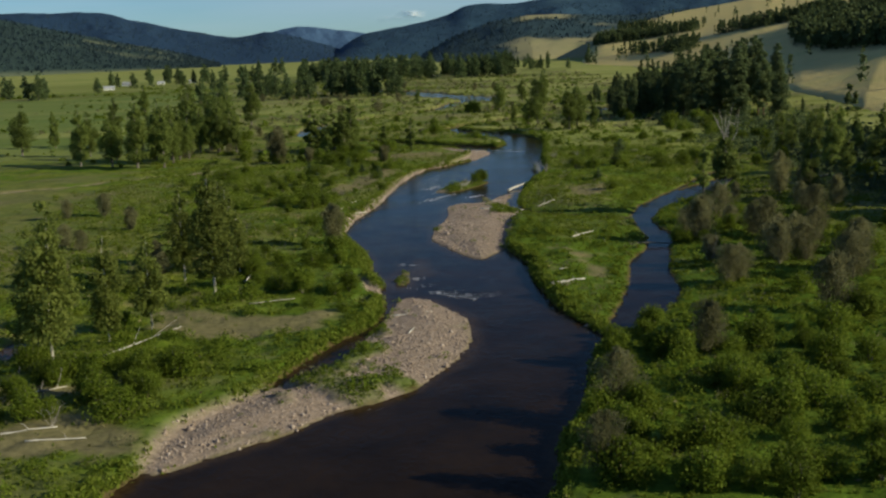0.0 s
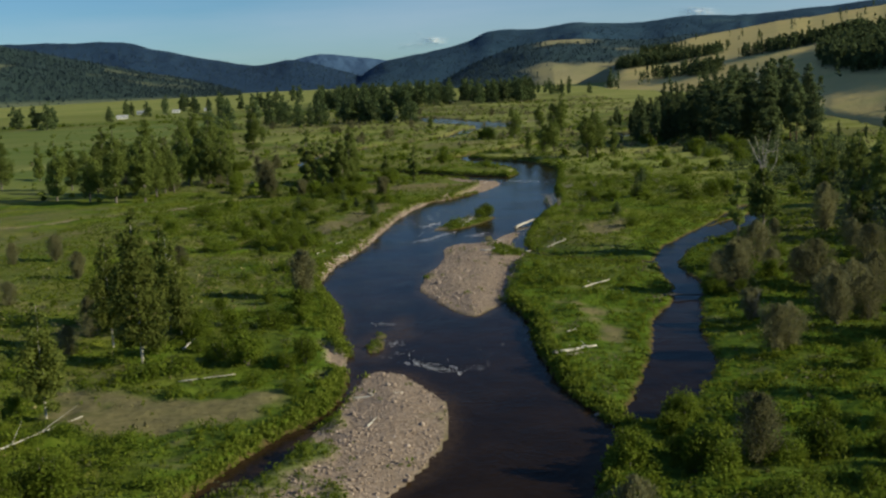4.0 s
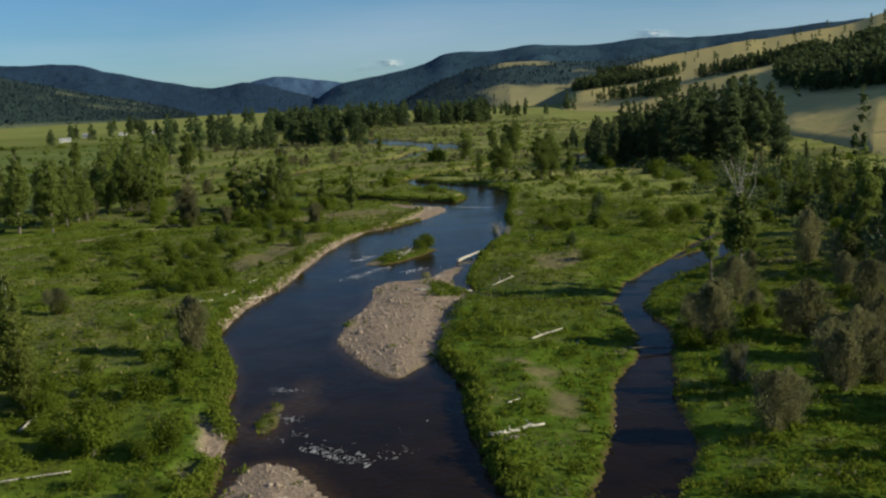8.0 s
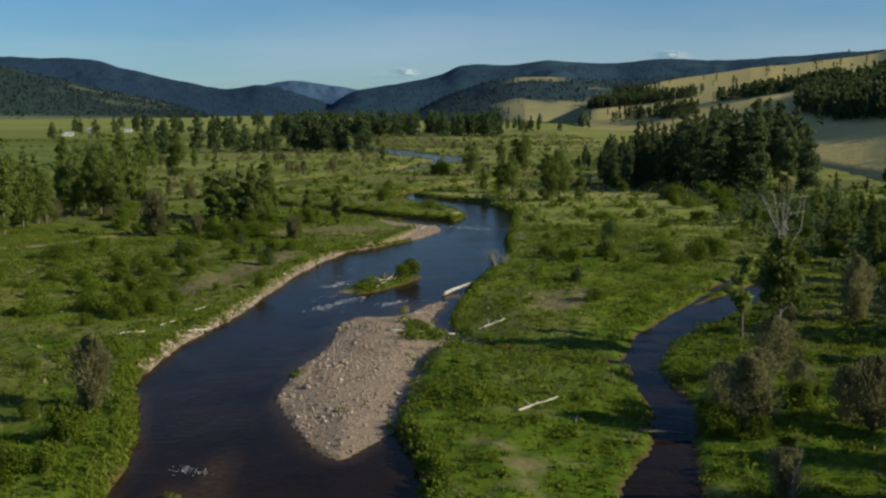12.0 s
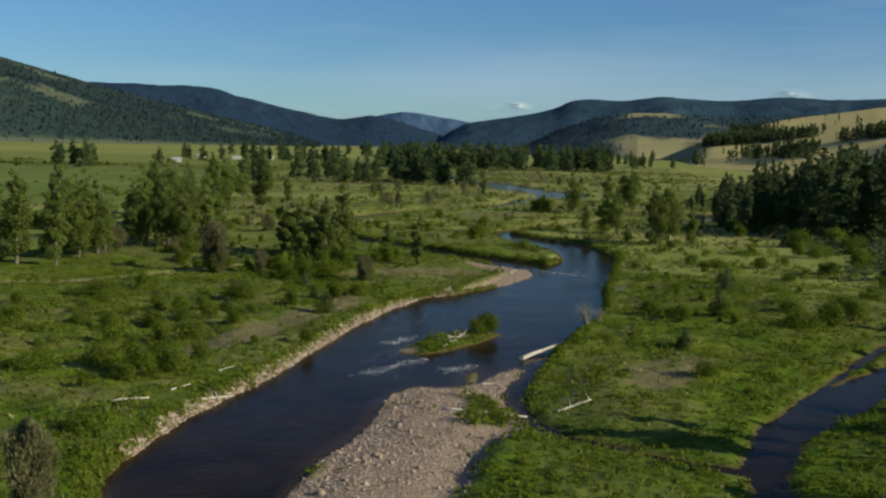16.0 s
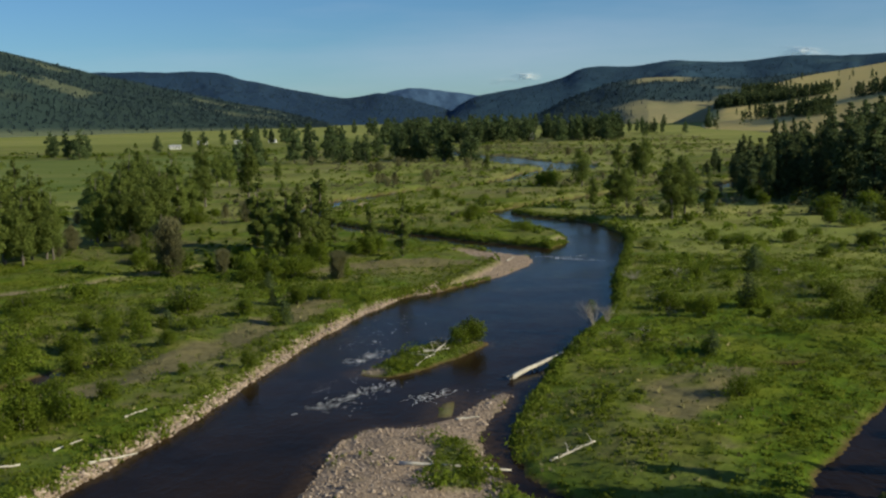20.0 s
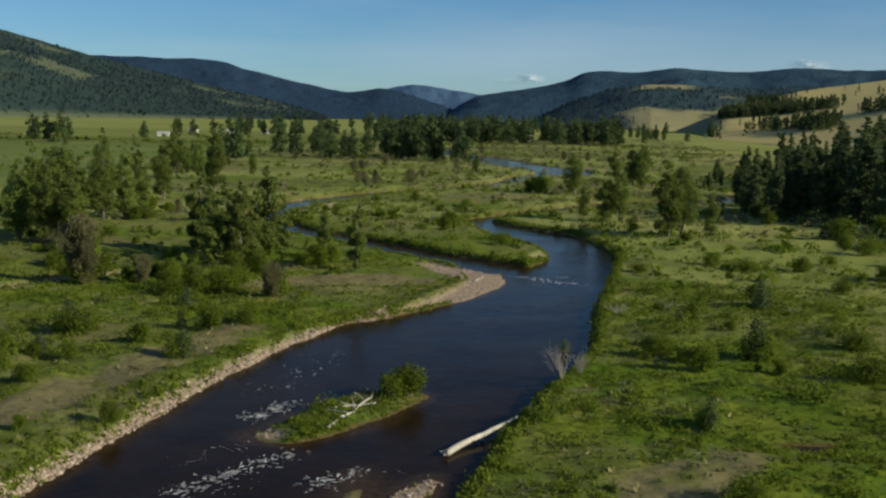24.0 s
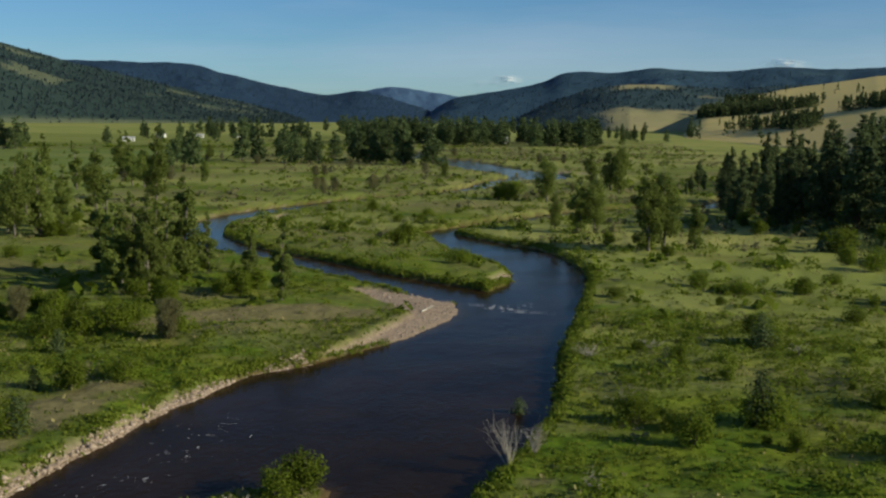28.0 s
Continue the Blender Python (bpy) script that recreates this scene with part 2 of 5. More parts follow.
M_DRIFT = m_rough("bleached_driftwood", [(0.3, (0.34, 0.31, 0.26)), (0.7, (0.68, 0.64, 0.56))], 4.0, 0.8, 0.6, 0.03, (0.2, 1, 1))
M_FOAM = m_rough("foam", [(0.3, (0.50, 0.51, 0.52)), (0.7, (0.82, 0.83, 0.83))], 5.0, 0.5, 0.5, 0.05)
# Distance haze is put into the forest colours: bluer on the farther slopes.
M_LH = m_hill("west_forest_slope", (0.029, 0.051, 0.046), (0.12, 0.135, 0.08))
M_LF = m_hill("haze_tinted_far_forest_slope", (0.019, 0.044, 0.086), (0.022, 0.047, 0.085))
M_MT = m_hill("haze_tinted_mountain_slope", (0.060, 0.115, 0.205), (0.12, 0.17, 0.22))
M_RR = m_hill("haze_tinted_east_range_slope", (0.031, 0.069, 0.106), (0.040, 0.080, 0.108))
M_RM = m_hill("haze_tinted_wooded_foothill_slope", (0.035, 0.066, 0.074), (0.29, 0.265, 0.135))
M_GOLD = m_hill("golden_grass_slope", (0.22, 0.20, 0.085), (0.56, 0.45, 0.175))


def m_cloud():
    """Thin vapour: light passes through it and it hides little."""
    m, n, l, b = material("cloud")
    n.remove(b)
    clear, lit = n.new("ShaderNodeBsdfTransparent"), n.new("ShaderNodeBsdfDiffuse")
    lit.inputs["Color"].default_value = (0.96, 0.96, 0.96, 1)
    blend = n.new("ShaderNodeMixShader")
    wisp = noise_tex(n, l, 0.035, 5, 0.6)
    thick = n.new("ShaderNodeMath")
    thick.operation = "MULTIPLY"
    l.new(ramp(n, l, wisp, [(0.3, (0.2, 0.2, 0.2)), (0.65, (1, 1, 1))]), thick.inputs[0])
    l.new(attribute(n, "thickness"), thick.inputs[1])
    l.new(thick.outputs[0], blend.inputs["Fac"])
    l.new(clear.outputs["BSDF"], blend.inputs[1])
    l.new(lit.outputs["BSDF"], blend.inputs[2])
    l.new(blend.outputs["Shader"], n["Material Output"].inputs["Surface"])
    return m


M_CLOUD = m_cloud()
M_SNAG = m_rough("weathered_snag", [(0.3, (0.20, 0.18, 0.15)), (0.7, (0.42, 0.39, 0.34))], 3.0, 0.85, 0.5, 0.03)

# ---- the plan of the river ----
LEFT_BANK = [(-80, -70), (-55, 0), (-38, 38), (-30.5, 52), (-26.5, 66), (-22.3, 77.5), (-18.3, 90.4), (-13.9, 99.5), (-12, 108),
             (-11.9, 119), (-14, 135), (-15.9, 152), (-19.6, 168), (-18.5, 187), (-14.7, 208), (-11.1, 238), (-4.9, 269.5), (2, 280.5),
             (10.2, 294), (15.7, 311), (15, 325), (20.5, 335), (23.2, 349), (18.6, 366.8), (11.9, 379), (7, 399), (3.5, 412)]
RIGHT_BANK = [(7.3, 419), (13.2, 411), (21.5, 397), (29, 388), (33.8, 368), (35.5, 347), (33, 325), (30.4, 302), (28.3, 287), (27.5, 273),
              (25.3, 256), (21.3, 242), (18, 228), (15.5, 213), (13.7, 203), (11, 190), (9.6, 181), (7.2, 166), (7, 149), (8.7, 136),
              (8.5, 125), (9.1, 113), (10.3, 102.5), (12, 95.5), (12.6, 91.5), (9.7, 82.6), (7.4, 71.6), (4, 60), (1.5, 49), (-6, 25),
              (-20, -10), (-35, -70)]
# Channels: the middle line and half the width.
CHANNELS = [
    [(17, 327, 6), (5, 338.5, 5.5), (-7, 353, 5.5), (-15, 363, 5), (-32, 382, 6), (-44, 405, 6), (-47, 432, 5), (-44, 456, 6), (-38, 476, 5),
     (-30, 498, 4), (-18, 520, 3.5), (-3, 541, 3.5), (10, 575, 4), (18, 620, 5), (35, 652, 12), (30, 690, 15), (10, 745, 14), (-8, 820, 12), (-40, 900, 12), (-50, 1000, 10)],
    [(6, 414, 4), (14, 431, 3.5), (30, 458, 4), (50, 486, 4), (66, 493, 5), (82, 504, 7), (100, 537, 8), (118, 580, 5)],
    [(14.2, 95.5, 1.3), (17.5, 101, 2.8), (21.5, 111, 3.3), (23.4, 120.5, 3.1), (26, 133.5, 2.8), (29, 142.8, 1.8), (31, 151.6, 1.9), (32.3, 158, 2.0), (32.5, 165, 1.7),
     (33, 174, 1.8), (35.3, 181.5, 2.3), (36.6, 186, 2.1), (42.7, 197, 3.2), (50.5, 208.5, 3.4), (57, 218.5, 2.8), (63, 228, 1.9)],
    [(13.6, 215, 1.6), (12.6, 204, 1.3), (13, 194, 1.2), (15.6, 186, 1.0), (20.5, 181.3, 0.8), (27, 176.8, 0.8), (31, 174.5, 0.8)],
    [(-41, 213, 0.9), (-37.5, 217, 1.5), (-34.7, 225, 1.7), (-33, 230, 0.8)], [(-53, 93, 1.6), (-51.3, 100.6, 1.9)], [(-43, 149, 0.7), (-40.5, 150.5, 1.0)],
    [(-54, 306, 0.8), (-52.3, 310.5, 1.1)], [(40, 227, 0.5), (42, 226.4, 1.1), (44.5, 227.5, 0.5)], [(40, 197, 0.2), (61, 236, 0.8), (63, 238, 0.7)],
]
BAR_LOW = [(-28.5, 56.5), (-23.2, 61), (-19.1, 64.5), (-14.8, 70), (-10.3, 73), (-7.2, 77.3), (-4.3, 83.8), (-2.4, 91.3), (-1.7, 100.4),
           (-2.9, 106.4), (-5.5, 112.7), (-8.8, 115.3), (-10.4, 110), (-11.1, 102), (-14, 92.5), (-16.3, 84.5), (-19.5, 80.5), (-24, 74), (-28.5, 66)]
BAR_MID = [(2.1, 141.3), (-1.2, 148.4), (-4.3, 158.6), (-4.2, 170), (-1.9, 181), (-0.6, 195.5), (1.3, 201.8), (4.6, 203), (8.2, 206), (11, 212),
           (13, 214.3), (11.4, 203), (11.4, 194), (12.5, 186), (10.5, 180), (8.5, 167), (6.6, 150.6), (4, 144)]
ISLET = [(-2.3, 223.8), (-1, 228), (0.8, 233.6), (4.2, 238.6), (8.6, 240), (10, 237.8), (6.8, 230), (3.6, 225.3), (0.7, 222.2)]
TUFTS = [(-9.4, 127.5, 0.75, 3.4), (-8.9, 132, 0.6, 1.2), (-6.8, 136, 0.4, 1.6), (-14.2, 112.5, 1.0, 2.0), (7.5, 209, 0.8, 3)]


def smooth_line(points, closed=False, steps=6):
    """A smooth line through points of any dimension."""
    p = np.array(points, float)
    n = len(p)
    idx = lambda i: p[i % n] if closed else p[min(max(i, 0), n - 1)]
    out = []
    for i in range(n if closed else n - 1):
        a, b, c, d = idx(i - 1), idx(i), idx(i + 1), idx(i + 2)
        for s in np.arange(steps) / steps:
            out.append(0.5 * (2 * b + (c - a) * s + (2 * a - 5 * b + 4 * c - d) * s * s + (3 * b - a - 3 * c + d) * s**3))
    if not closed:
        out.append(p[-1])
    return np.array(out)


def hash01(i, j, seed):
    h = np.sin(i * 127.1 + j * 311.7 + seed * 74.7) * 43758.5453
    return h - np.floor(h)


def vnoise(x, y, scale, seed=0):
    """Smooth noise from -1 to 1 with patches of that many metres."""
    x, y = np.asarray(x, float) / scale, np.asarray(y, float) / scale
    i, j = np.floor(x), np.floor(y)
    u, v = x - i, y - j
    u, v = u * u * (3 - 2 * u), v * v * (3 - 2 * v)
    a, b, c, d = hash01(i, j, seed), hash01(i + 1, j, seed), hash01(i, j + 1, seed), hash01(i + 1, j + 1, seed)
    return 2 * (a + (b - a) * u + (c - a) * v + (a - b - c + d) * u * v) - 1


def fbm(x, y, scale, seed=0, octaves=4):
    return sum(vnoise(x, y, scale / 2**k, seed + k) / 2**k for k in range(octaves))


def step(a, b, v):
    s = np.clip((v - a) / (b - a), 0, 1)
    return s * s * (3 - 2 * s)


def line_distance(x, y, line, widths=None):
    best = np.full(len(x), 1e9)
    for k in range(len(line) - 1):
        (ax, ay), (bx, by) = line[k][:2], line[k + 1][:2]
        dx, dy = bx - ax, by - ay
        s = np.clip(((x - ax) * dx + (y - ay) * dy) / (dx * dx + dy * dy + 1e-9), 0, 1)
        d = np.hypot(x - ax - s * dx, y - ay - s * dy)
        if widths is not None:
            d = d - (widths[k] + (widths[k + 1] - widths[k]) * s)
        best = np.minimum(best, d)
    return best


def outline_distance(x, y, outline):
    """Negative inside."""
    inside = np.zeros(len(x), bool)
    n = len(outline)
    for k in range(n):
        (ax, ay), (bx, by) = outline[k], outline[(k + 1) % n]
        if ay != by:
            inside ^= ((ay > y) != (by > y)) & (x < (bx - ax) * (y - ay) / (by - ay) + ax)
    d = line_distance(x, y, np.vstack([outline, outline[:1]]))
    return np.where(inside, -d, d)


RIVER = np.vstack([smooth_line(LEFT_BANK), smooth_line(RIGHT_BANK)])
STREAMS = [smooth_line(c) for c in CHANNELS]
ISLANDS = [smooth_line(c, True, 4) for c in (BAR_LOW, BAR_MID, ISLET)]
# The stony strip along the river's west bank, and trodden, dry ground.
SHINGLE = smooth_line([(-19.8, 172, 0.1), (-18.6, 187, 0.3), (-14.7, 208, 0.5), (-11.2, 238, 0.7), (-7, 260, 0.75), (-3.5, 271, 0.7), (1.5, 280.5, 0.3)])
POINT_BAR = smooth_line([(3, 283, 0.3), (9.5, 296, 2.0), (13.5, 310, 4.0), (9, 321, 5.0), (2, 327, 3.0)])
ISLE_TIP = smooth_line([(22.5, 349, 1.4), (20, 339, 0.8)])
BANK_STONES = smooth_line([(-15.5, 128, 0.3), (-13.5, 122, 1.3), (-12.5, 116, 0.5)])
FAR_SHORES = [smooth_line(c) for c in ([(-53.5, 440, 0.1), (-45, 470, 0.3), (-35, 495, 0.3), (-18, 524, 0.3), (2, 547, 0.1)], [(-36, 425, 0.6), (-33, 440, 1.2), (-35, 452, 0.5)],
                                       [(14, 380, 1.0), (10, 395, 1.6)], [(60, 680, 3), (40, 705, 3)])]
DRY = [smooth_line(c) for c in (
    [(-38, 108, 2), (-31, 101, 5), (-24, 101, 4), (-19, 103, 2)], [(-46, 62, 2.5), (-37, 64, 4), (-31, 60, 2)], [(-47, 78, 1.5), (-41, 76, 2), (-36, 78, 1)],
    [(-13.5, 265, 2.2), (-16, 252, 3.4), (-20, 237, 3.4), (-24, 222, 3.4), (-29, 212, 2)],
    [(15, 141, 0.4), (17, 128, 0.7), (17.5, 117, 0.3)], [(27, 205, 2.5), (30, 213, 4), (36, 221, 2)], [(-21, 296, 3), (-10, 304, 5), (2, 306, 4)],
    [(45, 195, 1.5), (49, 205, 1.5), (60, 214, 1.0)])]
TRACK = smooth_line([(-105, 244, 1.3), (-89, 255.3, 1.3), (-80, 264.3, 1.3), (-68, 275, 1.3), (-59.2, 283, 1.2), (-48.6, 297.1, 1.0), (-38, 312, 0.3)])

WEED_EDGE = smooth_line([(-12, 107, 0.5), (-12.8, 94, 2.6), (-14.5, 85, 3.2), (-11.5, 79.5, 2.6), (-9, 76, 1.2)])
WEED_CROSS = smooth_line([(-18.5, 80.5, 2.2), (-15.5, 77, 2.6), (-12.3, 72.8, 1.8)])
WEED_TAIL = smooth_line([(9.5, 188, 2.0), (9, 198, 1.2)])
ISLET_HEAD = smooth_line([(-2, 225, 1.2), (-0.5, 224, 1.2)])


def local_distance(x, y, line, reach):
    """Metres from the edge of a strip; beyond its reach simply far."""
    out = np.full(len(x), 99.0)
    lo, hi = line[:, :2].min(axis=0) - line[:, 2].max() - reach, line[:, :2].max(axis=0) + line[:, 2].max() + reach
    k = np.flatnonzero((x > lo[0]) & (x < hi[0]) & (y > lo[1]) & (y < hi[1]))
    if len(k):
        out[k] = line_distance(x[k], y[k], line, line[:, 2])
    return out


def near(line, x, y, soft):
    return 1 - step(-soft, soft, local_distance(x, y, line, soft + 0.5))


def land(x, y):
    """Height, metres from the water's edge (below 0: water), and how far the ground is gravel, dry, field or bare earth."""
    x, y = np.asarray(x, float).ravel(), np.asarray(y, float).ravel()
    d = np.full(len(x), 60.0)
    gravel, dry, earth, low = np.zeros(len(x)), np.zeros(len(x)), np.zeros(len(x)), np.zeros(len(x))
    k = np.flatnonzero((x > -130) & (x < 150) & (y > -110) & (y < 1050))
    if len(k):
        u, v = x[k], y[k]
        wob = 0.35 * fbm(u, v, 5, 3, 3)
        e = outline_distance(u, v, RIVER)
        for s in STREAMS[:2]:
            e = np.minimum(e, line_distance(u, v, s, s[:, 2]))
        brook = np.min([local_distance(u, v, s, 14) for s in STREAMS[2:]], axis=0)
        e = np.minimum(e, brook)
        bars = [-outline_distance(u, v, o) for o in ISLANDS]
        for b in bars:
            e = np.maximum(e, b)
        tuft = np.max([(1 - np.hypot((u - cx) / rx, (v - cy) / ry)) * rx for cx, cy, rx, ry in TUFTS], axis=0)
        e = np.maximum(e, tuft)
        e = e + wob
        g = np.maximum(step(-1.5, 0.5, bars[0]), step(-1.5, 0.5, bars[1]))
        # Grass has taken the inner edge of the low bar and the tail of the middle one.
        g *= 1 - 0.85 * step(-0.2, 0.8, fbm(u, v, 4, 12) + 1.6 * near(WEED_EDGE, u, v, 1.5) - 0.9)
        g *= 1 - 0.55 * step(0.3, 0.9, near(WEED_CROSS, u, v, 1.2) + 0.35 * fbm(u, v, 2.5, 14))
        g *= 1 - 0.9 * near(WEED_TAIL, u, v, 1.0)
        g = np.maximum(g, 0.9 * step(0.2, 0.9, near(SHINGLE, u, v, 0.9) + 0.3 * fbm(u, v, 3, 9)))
        for s in (POINT_BAR, ISLE_TIP, BANK_STONES, *FAR_SHORES):
            g = np.maximum(g, step(0.25, 0.8, near(s, u, v, 1.2) + 0.25 * fbm(u, v, 4, 5)))
        g = np.maximum(g, 0.8 * step(0.1, 0.8, near(ISLET_HEAD, u, v, 0.8)))
        q = np.zeros(len(u))
        for s in DRY:
            q = np.maximum(q, step(0.2, 0.9, near(s, u, v, 2.0) + 0.3 * fbm(u, v, 6, 21) + 0.35 * fbm(u, v, 2.2, 23, 2)))
        g = np.maximum(g, 0.85 * near(TRACK, u, v, 0.6))
        g = np.maximum(g, 0.4 * step(-0.3, 0.1, tuft))
        d[k], gravel[k], dry[k] = e, g, q
        # Low banks along the brooks and on the tufts in the river.
        low[k] = np.max([1 - step(1.5, 9, brook), step(-0.5, 0.0, tuft), step(-0.5, 0.3, bars[2])], axis=0)
        earth[k] = (1 - step(0.05, 0.55, e)) * (1 - g) * 0.85
    bank = 0.25 + 0.75 * step(0.0, 1.3, d) + 0.12 * step(2, 30, d)
    rough = (0.27 * fbm(x, y, 7, 40) + 0.17 * fbm(x, y, 2.4, 44, 2)) * step(0.5, 3, d) + 0.35 * fbm(x, y, 45, 50, 2) * step(5, 40, d)
    flat = 0.12 + 0.42 * step(0.0, 5.0, d) + 0.05 * fbm(x, y, 2.5, 60, 2)
    z = np.where(d > 0, bank + rough, 0)
    z = np.where(d > 0, z * (1 - gravel) + flat * gravel, z)
    z = z * (1 - 0.6 * low)
    z = np.where(d <= 0, -0.06 - 1.0 * step(0, 4, -d) , z)
    field = step(0.0, 1.0, (-x - 75) / 20 - np.clip((y - 420) / 90, -0.5, 3.2)) * step(300, 360, y) * (1 - step(900, 960, y))
    hay = np.maximum(0.5 * step(980, 1080, y + 0.15 * x) * step(150, 260, -x), step(20, 130, x - 95 - 30 * vnoise(x, y, 90, 8)) * step(560, 760, y)) + step(1400, 1700, y)
    dry = np.maximum(dry * 0.92, 0.55 * step(340, 620, y) * step(-0.15, 0.45, fbm(x, y, 38, 71, 4)) * (x > -160))
    hay = hay + 0.95 * step(14, 30, x) * step(255, 330, y) * (1 - step(400, 450, y)) * step(-0.9, 0.2, fbm(x, y, 16, 91, 3))
    hay = hay + 0.75 * step(330, 430, y) * (x > -160) * step(-0.5, 0.4, fbm(x, y, 30, 93, 3))
    return z, d, gravel, dry, np.clip(field, 0, 1), earth, np.clip(hay, 0, 1)


def ground_z(x, y):
    return float(land([x], [y])[0][0])


def mesh_of(name, verts, faces, mat, smooth=False):
    """A mesh from arrays; all faces have the same number of corners."""
    verts, faces = np.asarray(verts, np.float32), np.asarray(faces, np.int32)
    me = bpy.data.meshes.new(name)
    k = faces.shape[1]
    me.vertices.add(len(verts))
    me.vertices.foreach_set("co", verts.ravel())
    me.loops.add(faces.size)
    me.loops.foreach_set("vertex_index", faces.ravel())
    me.polygons.add(len(faces))
    me.polygons.foreach_set("loop_start", np.arange(0, faces.size, k, dtype=np.int32))
    if smooth:
        me.polygons.foreach_set("use_smooth", np.ones(len(faces), bool))
    me.materials.append(mat)
    me.update(calc_edges=True)
    return me


def grid_faces(nx, ny):
    i, j = np.meshgrid(np.arange(nx - 1), np.arange(ny - 1))
    a = (j * nx + i).ravel()
    return np.stack([a, a + 1, a + nx + 1, a + nx], 1)


def graded(lo, fine_lo, fine_hi, hi, gap, growth):
    """Coordinates gap apart in the middle, ever wider towards both ends."""
    out = list(np.arange(fine_lo, fine_hi, gap))
    for end, sign in ((hi, 1), (lo, -1)):
        g, side = gap, [out[-1] if sign > 0 else out[0]]
        while (end - side[-1]) * sign > 0:
            g *= growth
            side.append(side[-1] + sign * g)
        side[-1] = end
        out = out + side[1:] if sign > 0 else side[:0:-1] + out
    return np.array(out)


gx = graded(-4900, -45, 62, 4900, 0.55, 1.05)
gy = graded(-900, 44, 300, 4900, 0.55, 1.032)
X, Y = np.meshgrid(gx, gy)
gz, gd, ggravel, gdry, gfield, gearth, ghay = land(X, Y)
ground_mesh = mesh_of("ground", np.stack([X.ravel(), Y.ravel(), gz], 1), grid_faces(len(gx), len(gy)), M_GROUND, True)
for key, values in (("gravel", ggravel), ("dry", gdry), ("field", gfield), ("earth", gearth), ("hay", ghay),
                    ("lush", 0.85 * (1 - step(150, 225, Y.ravel() + 6 * gd.clip(0, 12) - 30)) * step(-34, -22, X.ravel() + 8 * vnoise(X.ravel(), Y.ravel(), 14, 17)))):
    ground_mesh.attributes.new(key, "FLOAT", "POINT").data.foreach_set("value", values.astype(np.float32))
tagged(new("ground", ground_mesh), "green valley floor of meadow grass, gravel bars and dry patches", "ground", kind="structure")

wx, wy = graded(-150, -30, 48, 170, 0.9, 1.12), graded(-110, 50, 300, 1060, 0.9, 1.08)
WX, WY = np.meshgrid(wx, wy)
wdeep = -land(WX, WY)[1]
water_mesh = mesh_of("water", np.stack([WX.ravel(), WY.ravel(), 0 * WX.ravel()], 1), grid_faces(len(wx), len(wy)), M_WATER)
water_mesh.attributes.new("shallow", "FLOAT", "POINT").data.foreach_set("value", (0.9 * (1 - step(0.1, 2.0 + 0.9 * vnoise(WX.ravel(), WY.ravel(), 6, 19), wdeep)) * ((WX.ravel() < 13.5) | (WY.ravel() > 225))).astype(np.float32))
water = new("water", water_mesh)
tagged(water, "dark brown river water reflecting blue sky", "river", kind="structure")

# ---- hills, told by the height of their crest over the horizon along the compass ----
EYE = (8.0, 60.0, 28.0)


def pine_dots(x, y, z, h, rng):
    """Far conifers: a small ragged spire of three crossed kites each."""
    n = len(x)
    base, v = np.stack([x, y, z - 0.5], 1), []
    for k in range(3):
        a = rng.uniform(0, 3.14, n) 
        side = np.stack([np.cos(a), np.sin(a), 0 * a], 1) * (h * rng.uniform(0.16, 0.28, n))[:, None]
        up = np.stack([0 * h, 0 * h, h * rng.uniform(0.85, 1.1, n)], 1)
        v.append(np.stack([base, base + side + up * 0.25, base + up, base - side + up * 0.3], 1))
    v = np.stack(v, 1).reshape(-1, 3)
    return v, np.arange(len(v)).reshape(-1, 4)


def pine_puffs(x, y, z, h, rng, k=22):
    """Conifers on the slope: a tapering heap of sprays each."""
    n = len(x)
    q = rng.random((n, k)) ** 0.8
    a, r = rng.uniform(0, 6.28, (n, k)), (1 - q) ** 0.8 * rng.uniform(0.3, 1.0, (n, k)) * 0.21
    c = np.stack([x[:, None] + np.cos(a) * r * h[:, None], y[:, None] + np.sin(a) * r * h[:, None], z[:, None] - 0.8 + h[:, None] * (0.04 + 0.92 * q)], -1).reshape(-1, 3)
    w = np.repeat(h, k) * 0.13
    u = rng.normal(size=(len(c), 3)) * (1, 1, 0.7)
    u /= np.linalg.norm(u, axis=1, keepdims=True)
    v = np.cross(u, rng.normal(size=(len(c), 3)))
    v /= np.linalg.norm(v, axis=1, keepdims=True) + 1e-9
    u, v = u * w[:, None] * 0.9, v * w[:, None] * 0.6
    out = np.stack([c - u, c + v, c + u, c - v], 1).reshape(-1, 3)
    return out, np.arange(len(out)).reshape(-1, 4)


